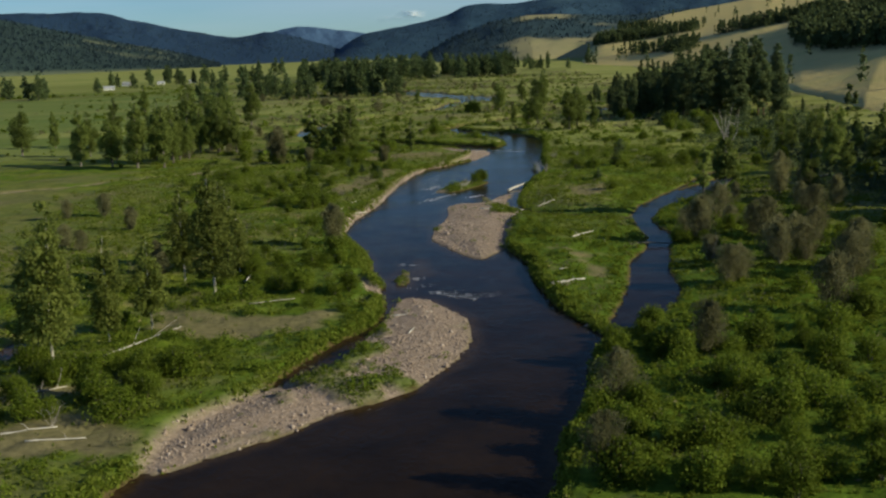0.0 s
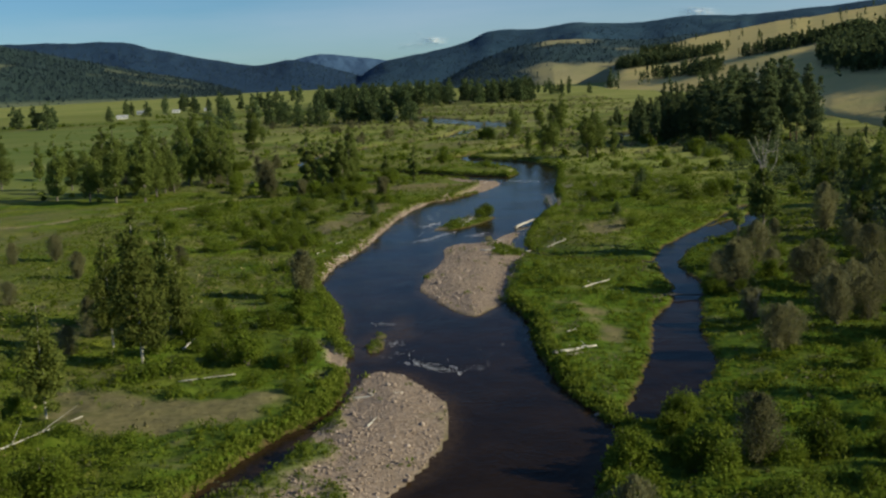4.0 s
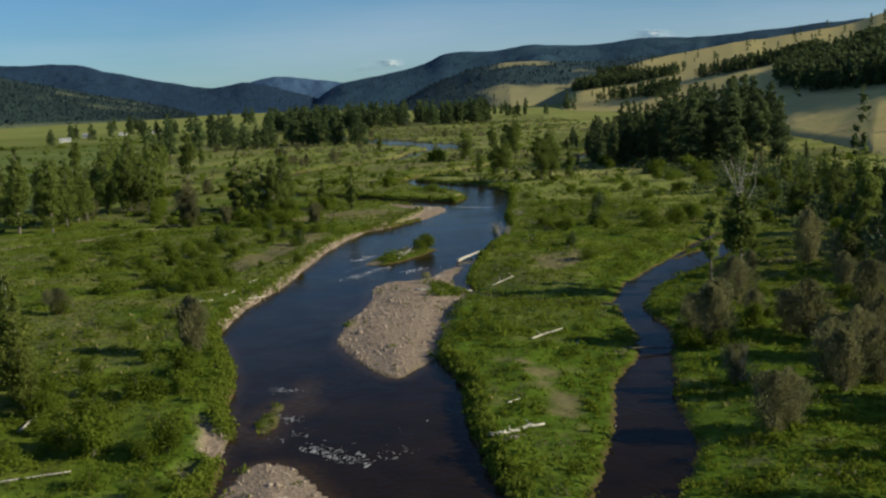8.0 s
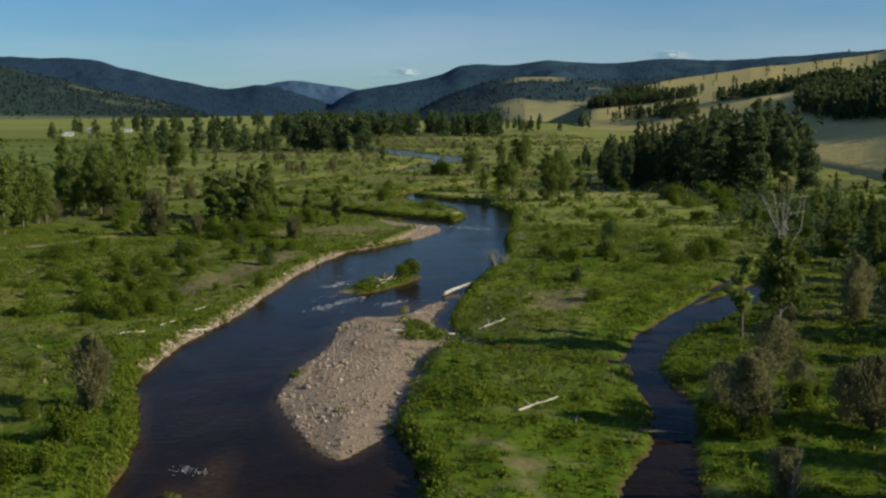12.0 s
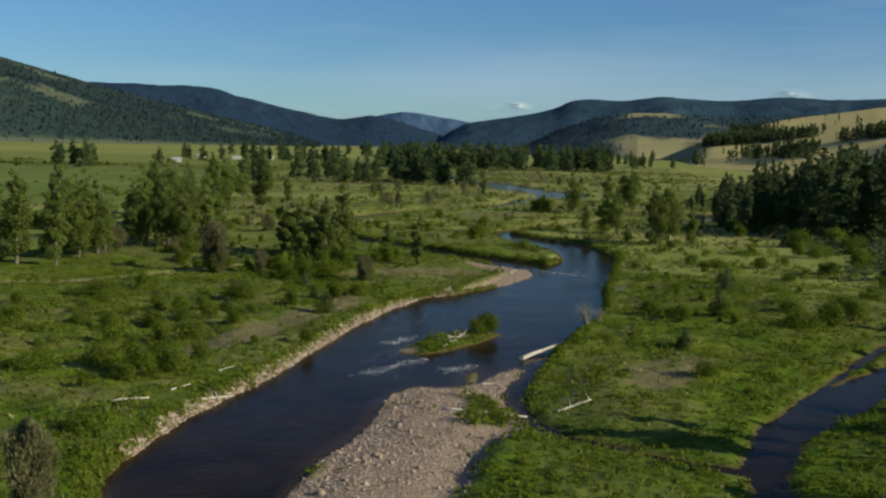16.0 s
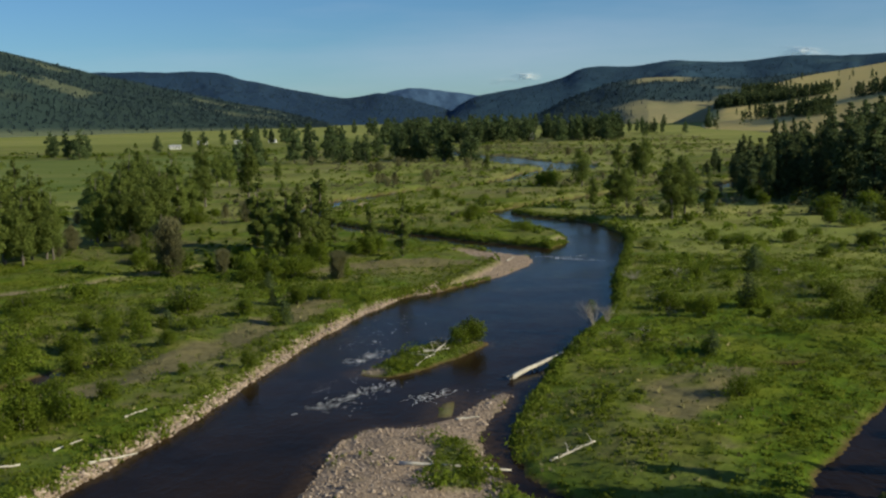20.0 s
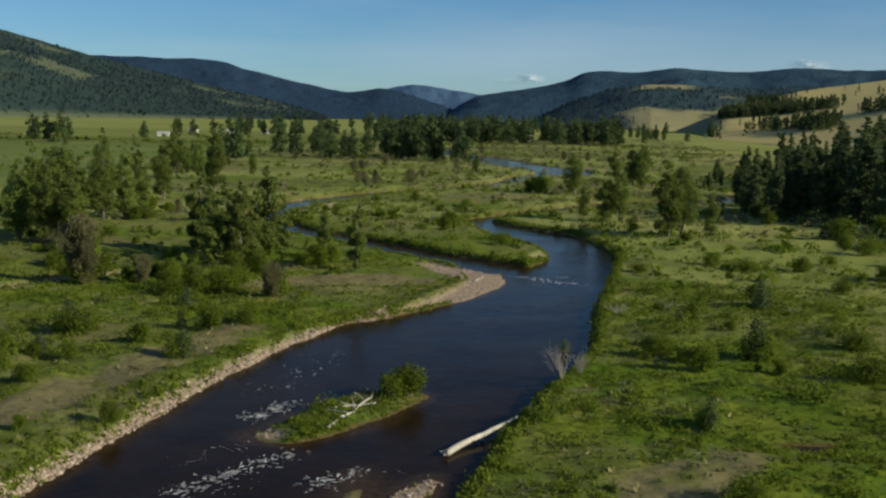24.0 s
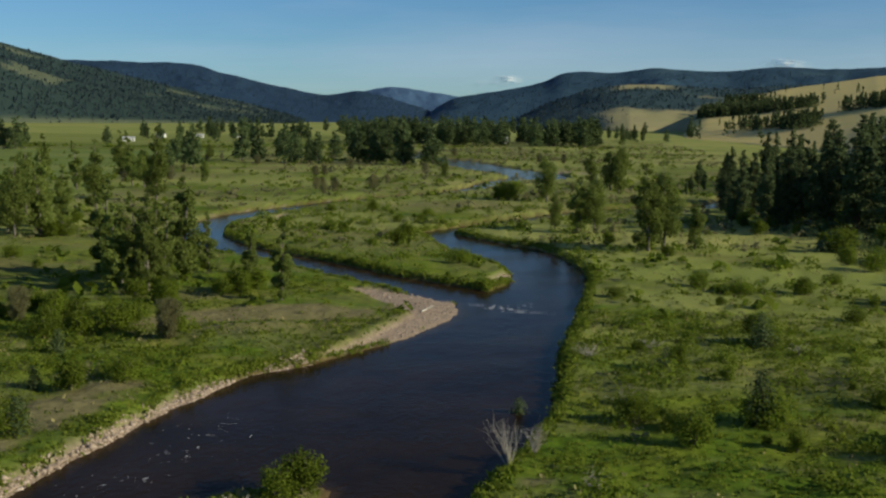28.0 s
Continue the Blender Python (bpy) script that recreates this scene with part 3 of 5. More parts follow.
def hill(name, crest, foot, top, mat, label, seed, wood, trees=0, tall=12.0, rough=0.06, bumps=0.05, steep=0.8, nu=360, nv=70):
    """crest: rows of degrees from the valley's line and degrees over the horizon. foot, top: metres, as rows of degrees and metres.
    wood: how far a place, by its degrees, its share of the rise and a noise, is forest."""
    rng = np.random.default_rng(seed)
    crest, foot, top = (np.array(r, float) for r in (crest, foot, top))
    az = np.linspace(crest[0, 0], crest[-1, 0], nu)
    line = smooth_line(crest)
    el = np.interp(az, line[:, 0], line[:, 1]) + 0.022 * fbm(az, 0 * az, 0.8, seed, 3)
    r0, r1 = np.interp(az, foot[:, 0], foot[:, 1]), np.interp(az, top[:, 0], top[:, 1])
    s = np.linspace(0, 1.35, nv)[:, None]
    r = r0 + (r1 - r0) * s
    x, y = EYE[0] + r * np.sin(np.radians(az)), EYE[1] + r * np.cos(np.radians(az))
    zc = EYE[2] + r1 * np.tan(np.radians(el))
    rise = np.where(s <= 1, np.clip(s, 0, 1) ** steep, 1 - 1.2 * (s - 1))
    gully = fbm(x, y, (r1 - r0).mean() * 0.45, seed, 4) * rough * np.sin(np.pi * np.clip(s, 0, 1)) * 2
    z = zc * rise * (1 + gully) + bumps * fbm(x, y, 60, seed + 9, 3) * zc * np.clip(s * 3, 0, 1) * np.clip(3 - 3 * s, 0.1, 1) * 0.5
    z = np.where(s == 0, -6, z)
    w = np.clip(wood(az[None, :] + 0 * s, s + 0 * az[None, :], fbm(x, y, 130, seed + 3, 4), np.degrees(np.arctan2(z - EYE[2], r))), 0, 1)
    me = mesh_of(name, np.stack([x.ravel(), y.ravel(), z.ravel()], 1), grid_faces(nu, nv), mat, True)
    me.attributes.new("wood", "FLOAT", "POINT").data.foreach_set("value", w.ravel().astype(np.float32))
    ob = tagged(new(name, me), label, "hill", kind="structure")
    if trees:
        i, j = rng.integers(0, nv - 20, trees * 12), rng.integers(0, max(2, int((az < 31).sum()) - 1), trees * 12)
        keep = np.flatnonzero(rng.random(trees * 12) < w[i, j] * 0.97 + 0.004)[:trees]
        i, j, u = i[keep], j[keep], rng.random((len(keep), 2))
        p = [g[i, j] * (1 - u[:, 0]) * (1 - u[:, 1]) + g[i + 1, j] * u[:, 0] * (1 - u[:, 1]) + g[i, j + 1] * (1 - u[:, 0]) * u[:, 1] + g[i + 1, j + 1] * u[:, 0] * u[:, 1] for g in (x, y, z)]
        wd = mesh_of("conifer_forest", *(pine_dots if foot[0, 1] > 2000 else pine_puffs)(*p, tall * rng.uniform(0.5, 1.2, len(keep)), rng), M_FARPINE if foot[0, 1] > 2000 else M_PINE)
        tagged(new("conifer_forest", wd), "dark conifer forest on the " + label.split(" with")[0], "forest", kind="stuff")
    return x, y, z, w


def all_wood(az, s, n, e):
    return 1 - step(0.75, 0.95, n) + 0 * s


def west_wood(az, s, n, e):
    lines = step(0.5, 0.85, np.sin(s * 21 + n * 3 + az * 0.25) * 0.6 + n) * step(0.25, 0.5, s)
    return 1 - 0.7 * np.maximum(lines, 1 - step(0.0, 0.06, s))


def foot_wood(az, s, n, e):
    """Two clearings with ragged edges: a wide one at the foot and a narrow one under the crest."""
    low = step(4.0, 5.4, az + 0.9 * n) * (1 - step(9.2, 10.6, az)) * (1 - step(0.22, 0.46, s + 0.2 * n - 0.03 * (az - 5)))
    high = step(5.2, 6.0, az + 0.4 * n) * (1 - step(7.4, 8.8, az + 0.5 * n)) * step(0.78, 0.88, s + 0.12 * n)
    return 1 - np.maximum(low, high)


def gold_wood(az, s, n, e):
    """Brush in slanting draws, and a belt of conifers across the middle of the slope; e is the height in degrees seen from the valley."""
    draws = np.zeros_like(e)
    for a0, e0, a1, e1, half in ((9.0, 0.0, 14.4, 0.62, 0.13), (10.2, -0.7, 14.2, -0.3, 0.12), (15.2, 0.28, 21.0, 1.25, 0.10), (10.0, 0.60, 12.5, 0.80, 0.04)):
        mid = e0 + (e1 - e0) * (az - a0) / (a1 - a0)
        draws = np.maximum(draws, (1 - step(half * 0.6, half, np.abs(e - mid + 0.06 * n))) * step(a0 - 0.3, a0 + 0.3, az) * (1 - step(a1 - 0.5, a1 + 0.2, az)) * step(-0.6, -0.2, n))
    low = np.interp(az, (18.5, 19.2, 21, 24, 40), (0.2, -0.4, -0.7, -0.5, 0.3))
    high = np.interp(az, (18.5, 19.2, 21.3, 22.8, 24, 40), (0.3, 0.4, 1.0, 1.5, 1.65, 3.0))
    belt = step(-0.15, 0.05, e - low + 0.12 * n) * (1 - step(-0.1, 0.15, e - high + 0.22 * n)) * step(18.6, 19.3, az)
    return np.maximum(draws, belt)


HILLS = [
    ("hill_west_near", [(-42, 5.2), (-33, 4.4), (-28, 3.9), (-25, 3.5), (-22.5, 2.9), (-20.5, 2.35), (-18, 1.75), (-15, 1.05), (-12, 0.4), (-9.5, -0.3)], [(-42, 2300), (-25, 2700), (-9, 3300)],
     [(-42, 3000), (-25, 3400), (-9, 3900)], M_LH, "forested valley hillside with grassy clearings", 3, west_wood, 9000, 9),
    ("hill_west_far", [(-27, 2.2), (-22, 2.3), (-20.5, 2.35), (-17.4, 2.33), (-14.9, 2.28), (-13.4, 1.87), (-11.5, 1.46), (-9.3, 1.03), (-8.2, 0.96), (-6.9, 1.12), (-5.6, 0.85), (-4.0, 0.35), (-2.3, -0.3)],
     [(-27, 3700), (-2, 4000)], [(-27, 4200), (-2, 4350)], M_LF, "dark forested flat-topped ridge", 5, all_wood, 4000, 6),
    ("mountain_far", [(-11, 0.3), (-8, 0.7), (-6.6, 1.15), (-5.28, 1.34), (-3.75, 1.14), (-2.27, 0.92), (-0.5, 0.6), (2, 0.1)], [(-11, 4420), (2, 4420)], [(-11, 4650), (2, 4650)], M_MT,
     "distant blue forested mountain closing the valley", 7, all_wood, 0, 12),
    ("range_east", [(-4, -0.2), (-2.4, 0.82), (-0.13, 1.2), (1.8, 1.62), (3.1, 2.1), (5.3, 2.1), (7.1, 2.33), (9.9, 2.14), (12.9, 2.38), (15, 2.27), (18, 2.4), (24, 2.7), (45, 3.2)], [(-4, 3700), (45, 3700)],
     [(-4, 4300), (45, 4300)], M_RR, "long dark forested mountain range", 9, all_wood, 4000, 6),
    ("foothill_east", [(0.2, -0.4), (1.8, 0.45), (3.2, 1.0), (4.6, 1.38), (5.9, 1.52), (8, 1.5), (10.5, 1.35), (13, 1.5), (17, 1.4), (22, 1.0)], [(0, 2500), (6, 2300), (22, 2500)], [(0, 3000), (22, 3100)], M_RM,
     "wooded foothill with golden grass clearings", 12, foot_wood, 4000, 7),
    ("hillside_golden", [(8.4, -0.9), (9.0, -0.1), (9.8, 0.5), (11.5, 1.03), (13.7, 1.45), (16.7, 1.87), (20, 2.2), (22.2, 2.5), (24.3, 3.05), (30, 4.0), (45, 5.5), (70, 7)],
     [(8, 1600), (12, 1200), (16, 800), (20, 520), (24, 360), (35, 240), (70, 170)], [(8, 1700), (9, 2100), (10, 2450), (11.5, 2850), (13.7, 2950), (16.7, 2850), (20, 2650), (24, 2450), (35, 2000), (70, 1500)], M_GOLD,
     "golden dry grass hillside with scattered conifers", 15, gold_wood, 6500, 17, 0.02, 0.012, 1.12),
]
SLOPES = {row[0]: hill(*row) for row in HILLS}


def cloud(az, el, far, wide, tall, seed, label, trail):
    """A heap of vapour, thick in the middle and thinning to nothing, with a flat trail on one side."""
    u, w = np.meshgrid(np.linspace(-1, 1, 81), np.linspace(-1, 1, 41))
    n = fbm(u * 10, w * 10, 4.5, seed, 4)
    heap = np.exp(-((u - 0.4) / 0.34) ** 2) * step(-0.42, -0.15, w + 0.1 * n) * (1 - step(0.1, 0.75, w + 0.45 * n))
    flat = trail * step(-1.0, 0.1, u) * (1 - step(0.55, 0.95, u)) * np.exp(-((w + 0.3 - 0.12 * u) / 0.2) ** 2) * (0.7 + 0.5 * n)
    density = np.clip(np.maximum(heap * 0.42, flat * 0.7), 0, 0.6) * (1 - step(0.8, 1.0, np.abs(u))) * (1 - step(0.8, 1.0, np.abs(w)))
    bulge = density * tall * (2.6 + 0.8 * n)
    me = mesh_of("cloud", np.stack([u * wide, -bulge, w * tall], -1).reshape(-1, 3), grid_faces(81, 41), M_CLOUD, True)
    me.attributes.new("thickness", "FLOAT", "POINT").data.foreach_set("value", density.ravel().astype(np.float32))
    ob = tagged(new("cloud", me), label, "cloud", kind="structure")
    a = radians(az)
    ob.matrix_basis = pose(EYE[0] + far * math.sin(a), EYE[1] + far * math.cos(a), EYE[2] + far * math.tan(radians(el)), 0, 0, -az)


cloud(-0.6, 1.72, 4720, 135, 46, 2, "small white cumulus cloud with a thin trail over the valley's end", 0.55)
cloud(12.1, 2.36, 4600, 190, 44, 3, "white cumulus cloud behind the range", 0.1)

# ---- plants ----
def part(name, me, parent, label=""):
    ob = new(name, me)
    ob.parent = parent
    if label:
        tagged(ob, label)
    return ob


def tube(points, radii, sides=7):
    """Vertices and faces of a tapering tube along points."""
    p, r = np.array(points, float), np.array(radii, float)
    n = len(p)
    along = np.gradient(p, axis=0)
    along /= np.linalg.norm(along, axis=1, keepdims=True) + 1e-9
    side = np.cross(along, (0.31, 0.87, 0.2))
    side /= np.linalg.norm(side, axis=1, keepdims=True) + 1e-9
    up = np.cross(along, side)
    a = np.linspace(0, 2 * np.pi, sides, endpoint=False)
    ring = p[:, None] + r[:, None, None] * (np.cos(a)[None, :, None] * side[:, None] + np.sin(a)[None, :, None] * up[:, None])
    v = ring.reshape(-1, 3)
    f = [(i * sides + k, i * sides + (k + 1) % sides, (i + 1) * sides + (k + 1) % sides, (i + 1) * sides + k) for i in range(n - 1) for k in range(sides)]
    return v, np.array(f)


def join(pieces):
    vs, fs, n = [], [], 0
    for v, f in pieces:
        vs.append(v), fs.append(np.asarray(f) + n)
        n += len(v)
    return np.vstack(vs), np.vstack(fs)


def leaves(centres, size, rng, long=1.5, droop=0.0, lift=0.5, out=None, loose=0.55):
    """A small leaf spray at each centre, a kite of four corners; with out, its face is turned that way, more or less."""
    n = len(centres)
    a = rng.normal(size=(n, 3))
    if out is None:
        a[:, 2] = a[:, 2] * 0.7 - droop
        a /= np.linalg.norm(a, axis=1, keepdims=True)
        b = np.cross(a, rng.normal(size=(n, 3)) + (0, 0, lift))
    else:
        face = np.asarray(out) / (np.linalg.norm(out, axis=1, keepdims=True) + 1e-9) + loose * rng.normal(size=(n, 3))
        a = np.cross(face, a + (0, 0, -droop))
        a /= np.linalg.norm(a, axis=1, keepdims=True) + 1e-9
        b = np.cross(face, a)
    b /= np.linalg.norm(b, axis=1, keepdims=True) + 1e-9
    s = (size * rng.uniform(0.6, 1.4, n))[:, None]
    c = np.asarray(centres)
    v = np.stack([c - a * s * long / 2, c + b * s / 2, c + a * s * long / 2, c - b * s / 2], 1).reshape(-1, 3)
    return v, np.arange(4 * n).reshape(-1, 4)


def shell(rng, n, centre, radius, squash=1.0, fill=0.55):
    d = rng.normal(size=(n, 3))
    d /= np.linalg.norm(d, axis=1, keepdims=True)
    r = radius * rng.uniform(fill, 1.0, n)[:, None] ** 0.7
    return np.array(centre) + d * r * (1, 1, squash)


def wobble(rng, height, lean, n=7):
    z = np.linspace(0, height, n)
    x = np.cumsum(rng.normal(0, lean, n)) * np.linspace(0, 1, n)
    y = np.cumsum(rng.normal(0, lean, n)) * np.linspace(0, 1, n)
    return np.stack([x, y, z], 1)


def broadleaf(name, seed, height, width, leaf, count, leaf_mat, bark, label, category="tree", base=0.2, clumps=16, limbs=6, narrow=0.7, drop=0.0, girth=0.017):
    """A trunk, limbs and a crown of leaf clumps with gaps between them."""
    rng = np.random.default_rng(seed)
    top = tagged(new(name), label, category)
    stem = wobble(rng, height * 0.93, height * 0.012)
    r = height * girth
    v, f = tube(stem, np.linspace(r, r * 0.15, len(stem)), 8)
    part("trunk", mesh_of("trunk", v, f, bark, True), top)
    at = lambda h: np.array([np.interp(h, stem[:, 2], stem[:, k]) for k in range(3)])
    centres = []
    for k in range(clumps):
        h = height * (base + (0.97 - base) * (k + 0.5) / clumps)
        q = (h / height - base) / (1 - base)
        reach = width / 2 * (narrow + (1 - narrow) * math.sin(math.pi * min(1, q * 0.9 + 0.1))) * (1.0 - 0.72 * max(0, q - 0.45) / 0.55)
        a = k * 2.4 + rng.uniform(-0.7, 0.7)
        o = reach * rng.uniform(0.25, 0.75)
        centres.append((at(h) + (o * math.cos(a), o * math.sin(a), rng.normal(0, 0.03) * height), max(0.09 * width, reach * rng.uniform(0.42, 0.72))))
    for k in range(limbs):
        c, _ = centres[min(len(centres) - 1, int(k * clumps / limbs * 0.85))]
        start = at(max(height * base * 0.7, c[2] - height * rng.uniform(0.06, 0.14)))
        bend = (start + c) / 2 + (0, 0, -0.01 * height)
        v, f = tube([start, bend, c], [r * 0.42, r * 0.3, r * 0.1], 5)
        part("limb", mesh_of("limb", v, f, bark, True), top)
    weight = np.array([rr**2 for _, rr in centres])
    weight = weight / weight.sum()
    heads = [(shell(rng, max(8, int(count * w)), c, rr, 0.85, 0.35), c) for (c, rr), w in zip(centres, weight)]
    pts, out = np.vstack([p for p, c in heads]), np.vstack([p - c for p, c in heads])
    ok = pts[:, 2] > 0.05
    part("crown", mesh_of("crown", *leaves(pts[ok], leaf, rng, 1.4, drop, 0.5, out[ok] + (0, 0, 0.06 * width)), leaf_mat), top)
    return top


def conifer(name, seed, height, width, count, label, base=0.12, leaf=0.5):
    rng = np.random.default_rng(seed)
    top = tagged(new(name), label, "conifer")
    stem = wobble(rng, height, height * 0.003)
    r = height * 0.014
    v, f = tube(stem, np.linspace(r, r * 0.08, len(stem)), 7)
    part("trunk", mesh_of("trunk", v, f, M_PINEBARK, True), top)
    pts = []
    levels = 22
    for k in range(levels):
        q = k / (levels - 1)
        h = height * (base + (0.98 - base) * q)
        reach = width / 2 * (1 - q**2.6) ** 0.7 * rng.uniform(0.6, 1.15) + 0.3
        for b in range(7 if q < 0.7 else 5):
            a = rng.uniform(0, 6.28)
            length = reach * rng.uniform(0.55, 1.1) * (1 + 0.22 * math.sin(a + 5 * q + seed))
            tip = np.array([math.cos(a) * length, math.sin(a) * length, h - 0.12 * length + rng.normal(0, 0.2)])
            root = np.array([0, 0, h + 0.05 * length])
            n = max(5, int(count / (levels * 6.4) * (0.4 + length / width * 1.6)))
            t = rng.uniform(0.1, 1.0, n)[:, None]
            pts.append(root + (tip - root) * t + rng.normal(0, 0.22 + 0.07 * length, (n, 3)) * (1, 1, 0.6))
    pts = np.vstack(pts)
    part("crown", mesh_of("crown", *leaves(pts, leaf, rng, 1.5, 0.3, 1.0, pts * (1, 1, 0) + (0, 0, 0.12 * width), 0.7), M_PINE), top)
    return top


def shrub(name, seed, height, width, leaf, count, mat, label, stems=6, low=0.1, upright=0.0):
    """Stems from one root and a dense rounded head of leaves that reaches down to the grass."""
    rng = np.random.default_rng(seed)
    top = tagged(new(name), label, "shrub")
    lumps = []
    for k in range(stems):
        a, o = k * 6.28 / stems + rng.uniform(-0.4, 0.4), width * rng.uniform(0.12, 0.33)
        tip = np.array([o * math.cos(a), o * math.sin(a), height * rng.uniform(0.55, 0.85)])
        v, f = tube([(tip[0] * 0.15, tip[1] * 0.15, 0), (tip[0] * 0.6, tip[1] * 0.6, tip[2] * 0.5), tip], [0.04 + 0.01 * height, 0.04, 0.012], 5)
        part("stem", mesh_of("stem", v, f, M_BARK), top)
        rr = width * rng.uniform(0.2, 0.3)
        lumps += [(tip - (0, 0, rr * 0.7), rr), ((tip[0] * 1.15, tip[1] * 1.15, height * (low + rng.uniform(0.1, 0.3))), rr * 1.05)]
    lumps.append(((0, 0, height * 0.6), width * 0.3))
    heads = [(shell(rng, count // len(lumps), c, rr, rng.uniform(0.8, 1.3), 0.25), np.array(c)) for c, rr in lumps]
    pts, out = np.vstack([p for p, c in heads]), np.vstack([p - c for p, c in heads])
    ok = (pts[:, 2] > height * low * 0.5) & (pts[:, 2] < height * 1.05)
    part("foliage", mesh_of("foliage", *leaves(pts[ok], leaf, rng, 1.6 + upright, -upright, 0.5, out[ok] + (0, 0, 0.08 * width)), mat), top)
    return top


def feather(name, seed, height, width, leaf, count, mat, label, stems=8, waist=0.55, blunt=2.4):
    """A bush of fine upright twigs that fan out from the root: a vase with a rounded, uneven head."""
    rng = np.random.default_rng(seed)
    top = tagged(new(name), label, "shrub")
    for k in range(stems):
        a, o = k * 6.28 / stems + rng.uniform(-0.4, 0.4), width * rng.uniform(0.1, 0.32)
        tip = np.array([o * math.cos(a), o * math.sin(a), height * rng.uniform(0.6, 0.85)])
        v, f = tube([(tip[0] * 0.1, tip[1] * 0.1, 0), (tip[0] * 0.55, tip[1] * 0.55, tip[2] * 0.5), tip], [0.03 + 0.008 * height, 0.03, 0.01], 5)
        part("stem", mesh_of("stem", v, f, M_BARK), top)
    q, a = rng.random(count) ** 0.85, rng.uniform(0, 6.28, count)
    outline = np.where(q < waist, 0.55 + 0.45 * np.sin(q / waist * np.pi / 2), np.sqrt(np.clip(1 - ((q - waist) / (1 - waist)) ** blunt, 0, 1)))
    ragged = 1 + 0.32 * np.sin(3 * a + 6 * q + seed) + 0.26 * np.sin(4 * a - 9 * q + 2 * seed) + rng.normal(0, 0.15, count)
    r = width / 2 * outline * ragged * rng.uniform(0.1, 1, count) ** 0.5
    c = np.stack([np.cos(a) * r, np.sin(a) * r, height * (0.06 + 0.92 * q) * (1 + 0.06 * np.sin(2 * a + seed))], 1)
    d = c * (1.3, 1.3, 0.6) + (0, 0, 0.25 * height) + rng.normal(0, 0.12 * height, (count, 3))
    d /= np.linalg.norm(d, axis=1, keepdims=True)
    s = np.cross(d, rng.normal(size=(count, 3)))
    s /= np.linalg.norm(s, axis=1, keepdims=True) + 1e-9
    w = (leaf * rng.uniform(0.6, 1.4, count))[:, None]
    v = np.stack([c - d * w * 1.5, c + s * w * 0.5, c + d * w * 1.5, c - s * w * 0.5], 1).reshape(-1, 3)
    part("foliage", mesh_of("foliage", v, np.arange(4 * count).reshape(-1, 4), mat), top)
    return top


def plant(kinds, rows, group, rng, spread=0.12, sink=0.05):
    """Copies of ready-made kinds of unit height 1 at rows of x, y, height."""
    rows = list(rows)
    if not rows:
        return
    zs = land([r[0] for r in rows], [r[1] for r in rows])[0]
    for n, (x, y, h) in enumerate(rows):
        ob = kinds[n % len(kinds)]
        s = 1.06 * h / ob["tall"]
        w = s * rng.uniform(1 - spread, 1 + spread)
        m = Matrix.Translation((x, y, float(zs[n]) - sink)) @ Euler((0, 0, rng.uniform(0, 6.28))).to_matrix().to_4x4() @ Matrix.Diagonal((w, w, s, 1))
        made = copy_thing(ob, m)
        tagged(made, group=group)


def stock(ob, tall):
    """A kind that stands by itself in the shade of its copies: it is moved to its own place later."""
    ob["tall"] = tall
    STOCK.append(ob)
    return ob


STOCK = []
prng = random.Random(4)
COTTON = [stock(broadleaf("cottonwood_tree", 11 + k, 18, w, 0.30, 6200, M_COTTON, M_BARK, "tall green cottonwood tree with grey bark", base=b, clumps=c, narrow=nw), 18)
          for k, (w, b, c, nw) in enumerate([(6.4, 0.12, 26, 0.7), (5.2, 0.08, 24, 0.8), (7.6, 0.12, 28, 0.65), (4.6, 0.08, 22, 0.85), (6, 0.14, 22, 0.6)])]
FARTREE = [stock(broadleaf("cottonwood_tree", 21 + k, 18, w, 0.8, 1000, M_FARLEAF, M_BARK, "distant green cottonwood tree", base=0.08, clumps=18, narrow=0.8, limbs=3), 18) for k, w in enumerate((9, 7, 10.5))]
SLIM = [stock(broadleaf("young_cottonwood_tree", 31 + k, 13, w, 0.23, 5600, M_ASPEN, M_PALE, "slender young cottonwood with sparse leaves and pale trunk", base=0.14, clumps=30, narrow=0.85, limbs=8, girth=0.010), 13)
        for k, w in enumerate((4.6, 3.8, 4.2))]
PINES = [stock(conifer("pine_tree", 51, 26, 9.0, 5200, "tall dark green conifer in a dense stand at the slope's foot", 0.08, 0.52), 26)]
PINES += [stock(conifer("pine_tree", 57, 26, 7.2, 4600, "tall narrow dark green conifer in a dense stand", 0.14, 0.5), 26)]
PINES += [stock(broadleaf("pine_tree", 52 + k, 26, w, 0.52, 4600, M_PINE, M_PINEBARK, "tall round-topped dark pine in a dense stand at the slope's foot", "conifer", base=b, clumps=c, narrow=0.8, limbs=5, girth=0.012), 26)
          for k, (w, b, c) in enumerate([(7.4, 0.22, 26), (8.4, 0.14, 30), (6.4, 0.3, 22)])]
GREEN = [stock(shrub("willow_shrub", 71 + k, 3, w, 0.125, 2400, M_WILLOW, "rounded green willow shrub in meadow grass"), 3) for k, w in enumerate((3.6, 3.0, 4.4, 3.2))]
GREY = [stock(feather("grey_willow", 81 + k, 5, w, 0.085, 5200, M_GREY, "grey-brown twiggy willow with feathery rounded crown"), 5) for k, w in enumerate((3.1, 2.6, 3.5))]

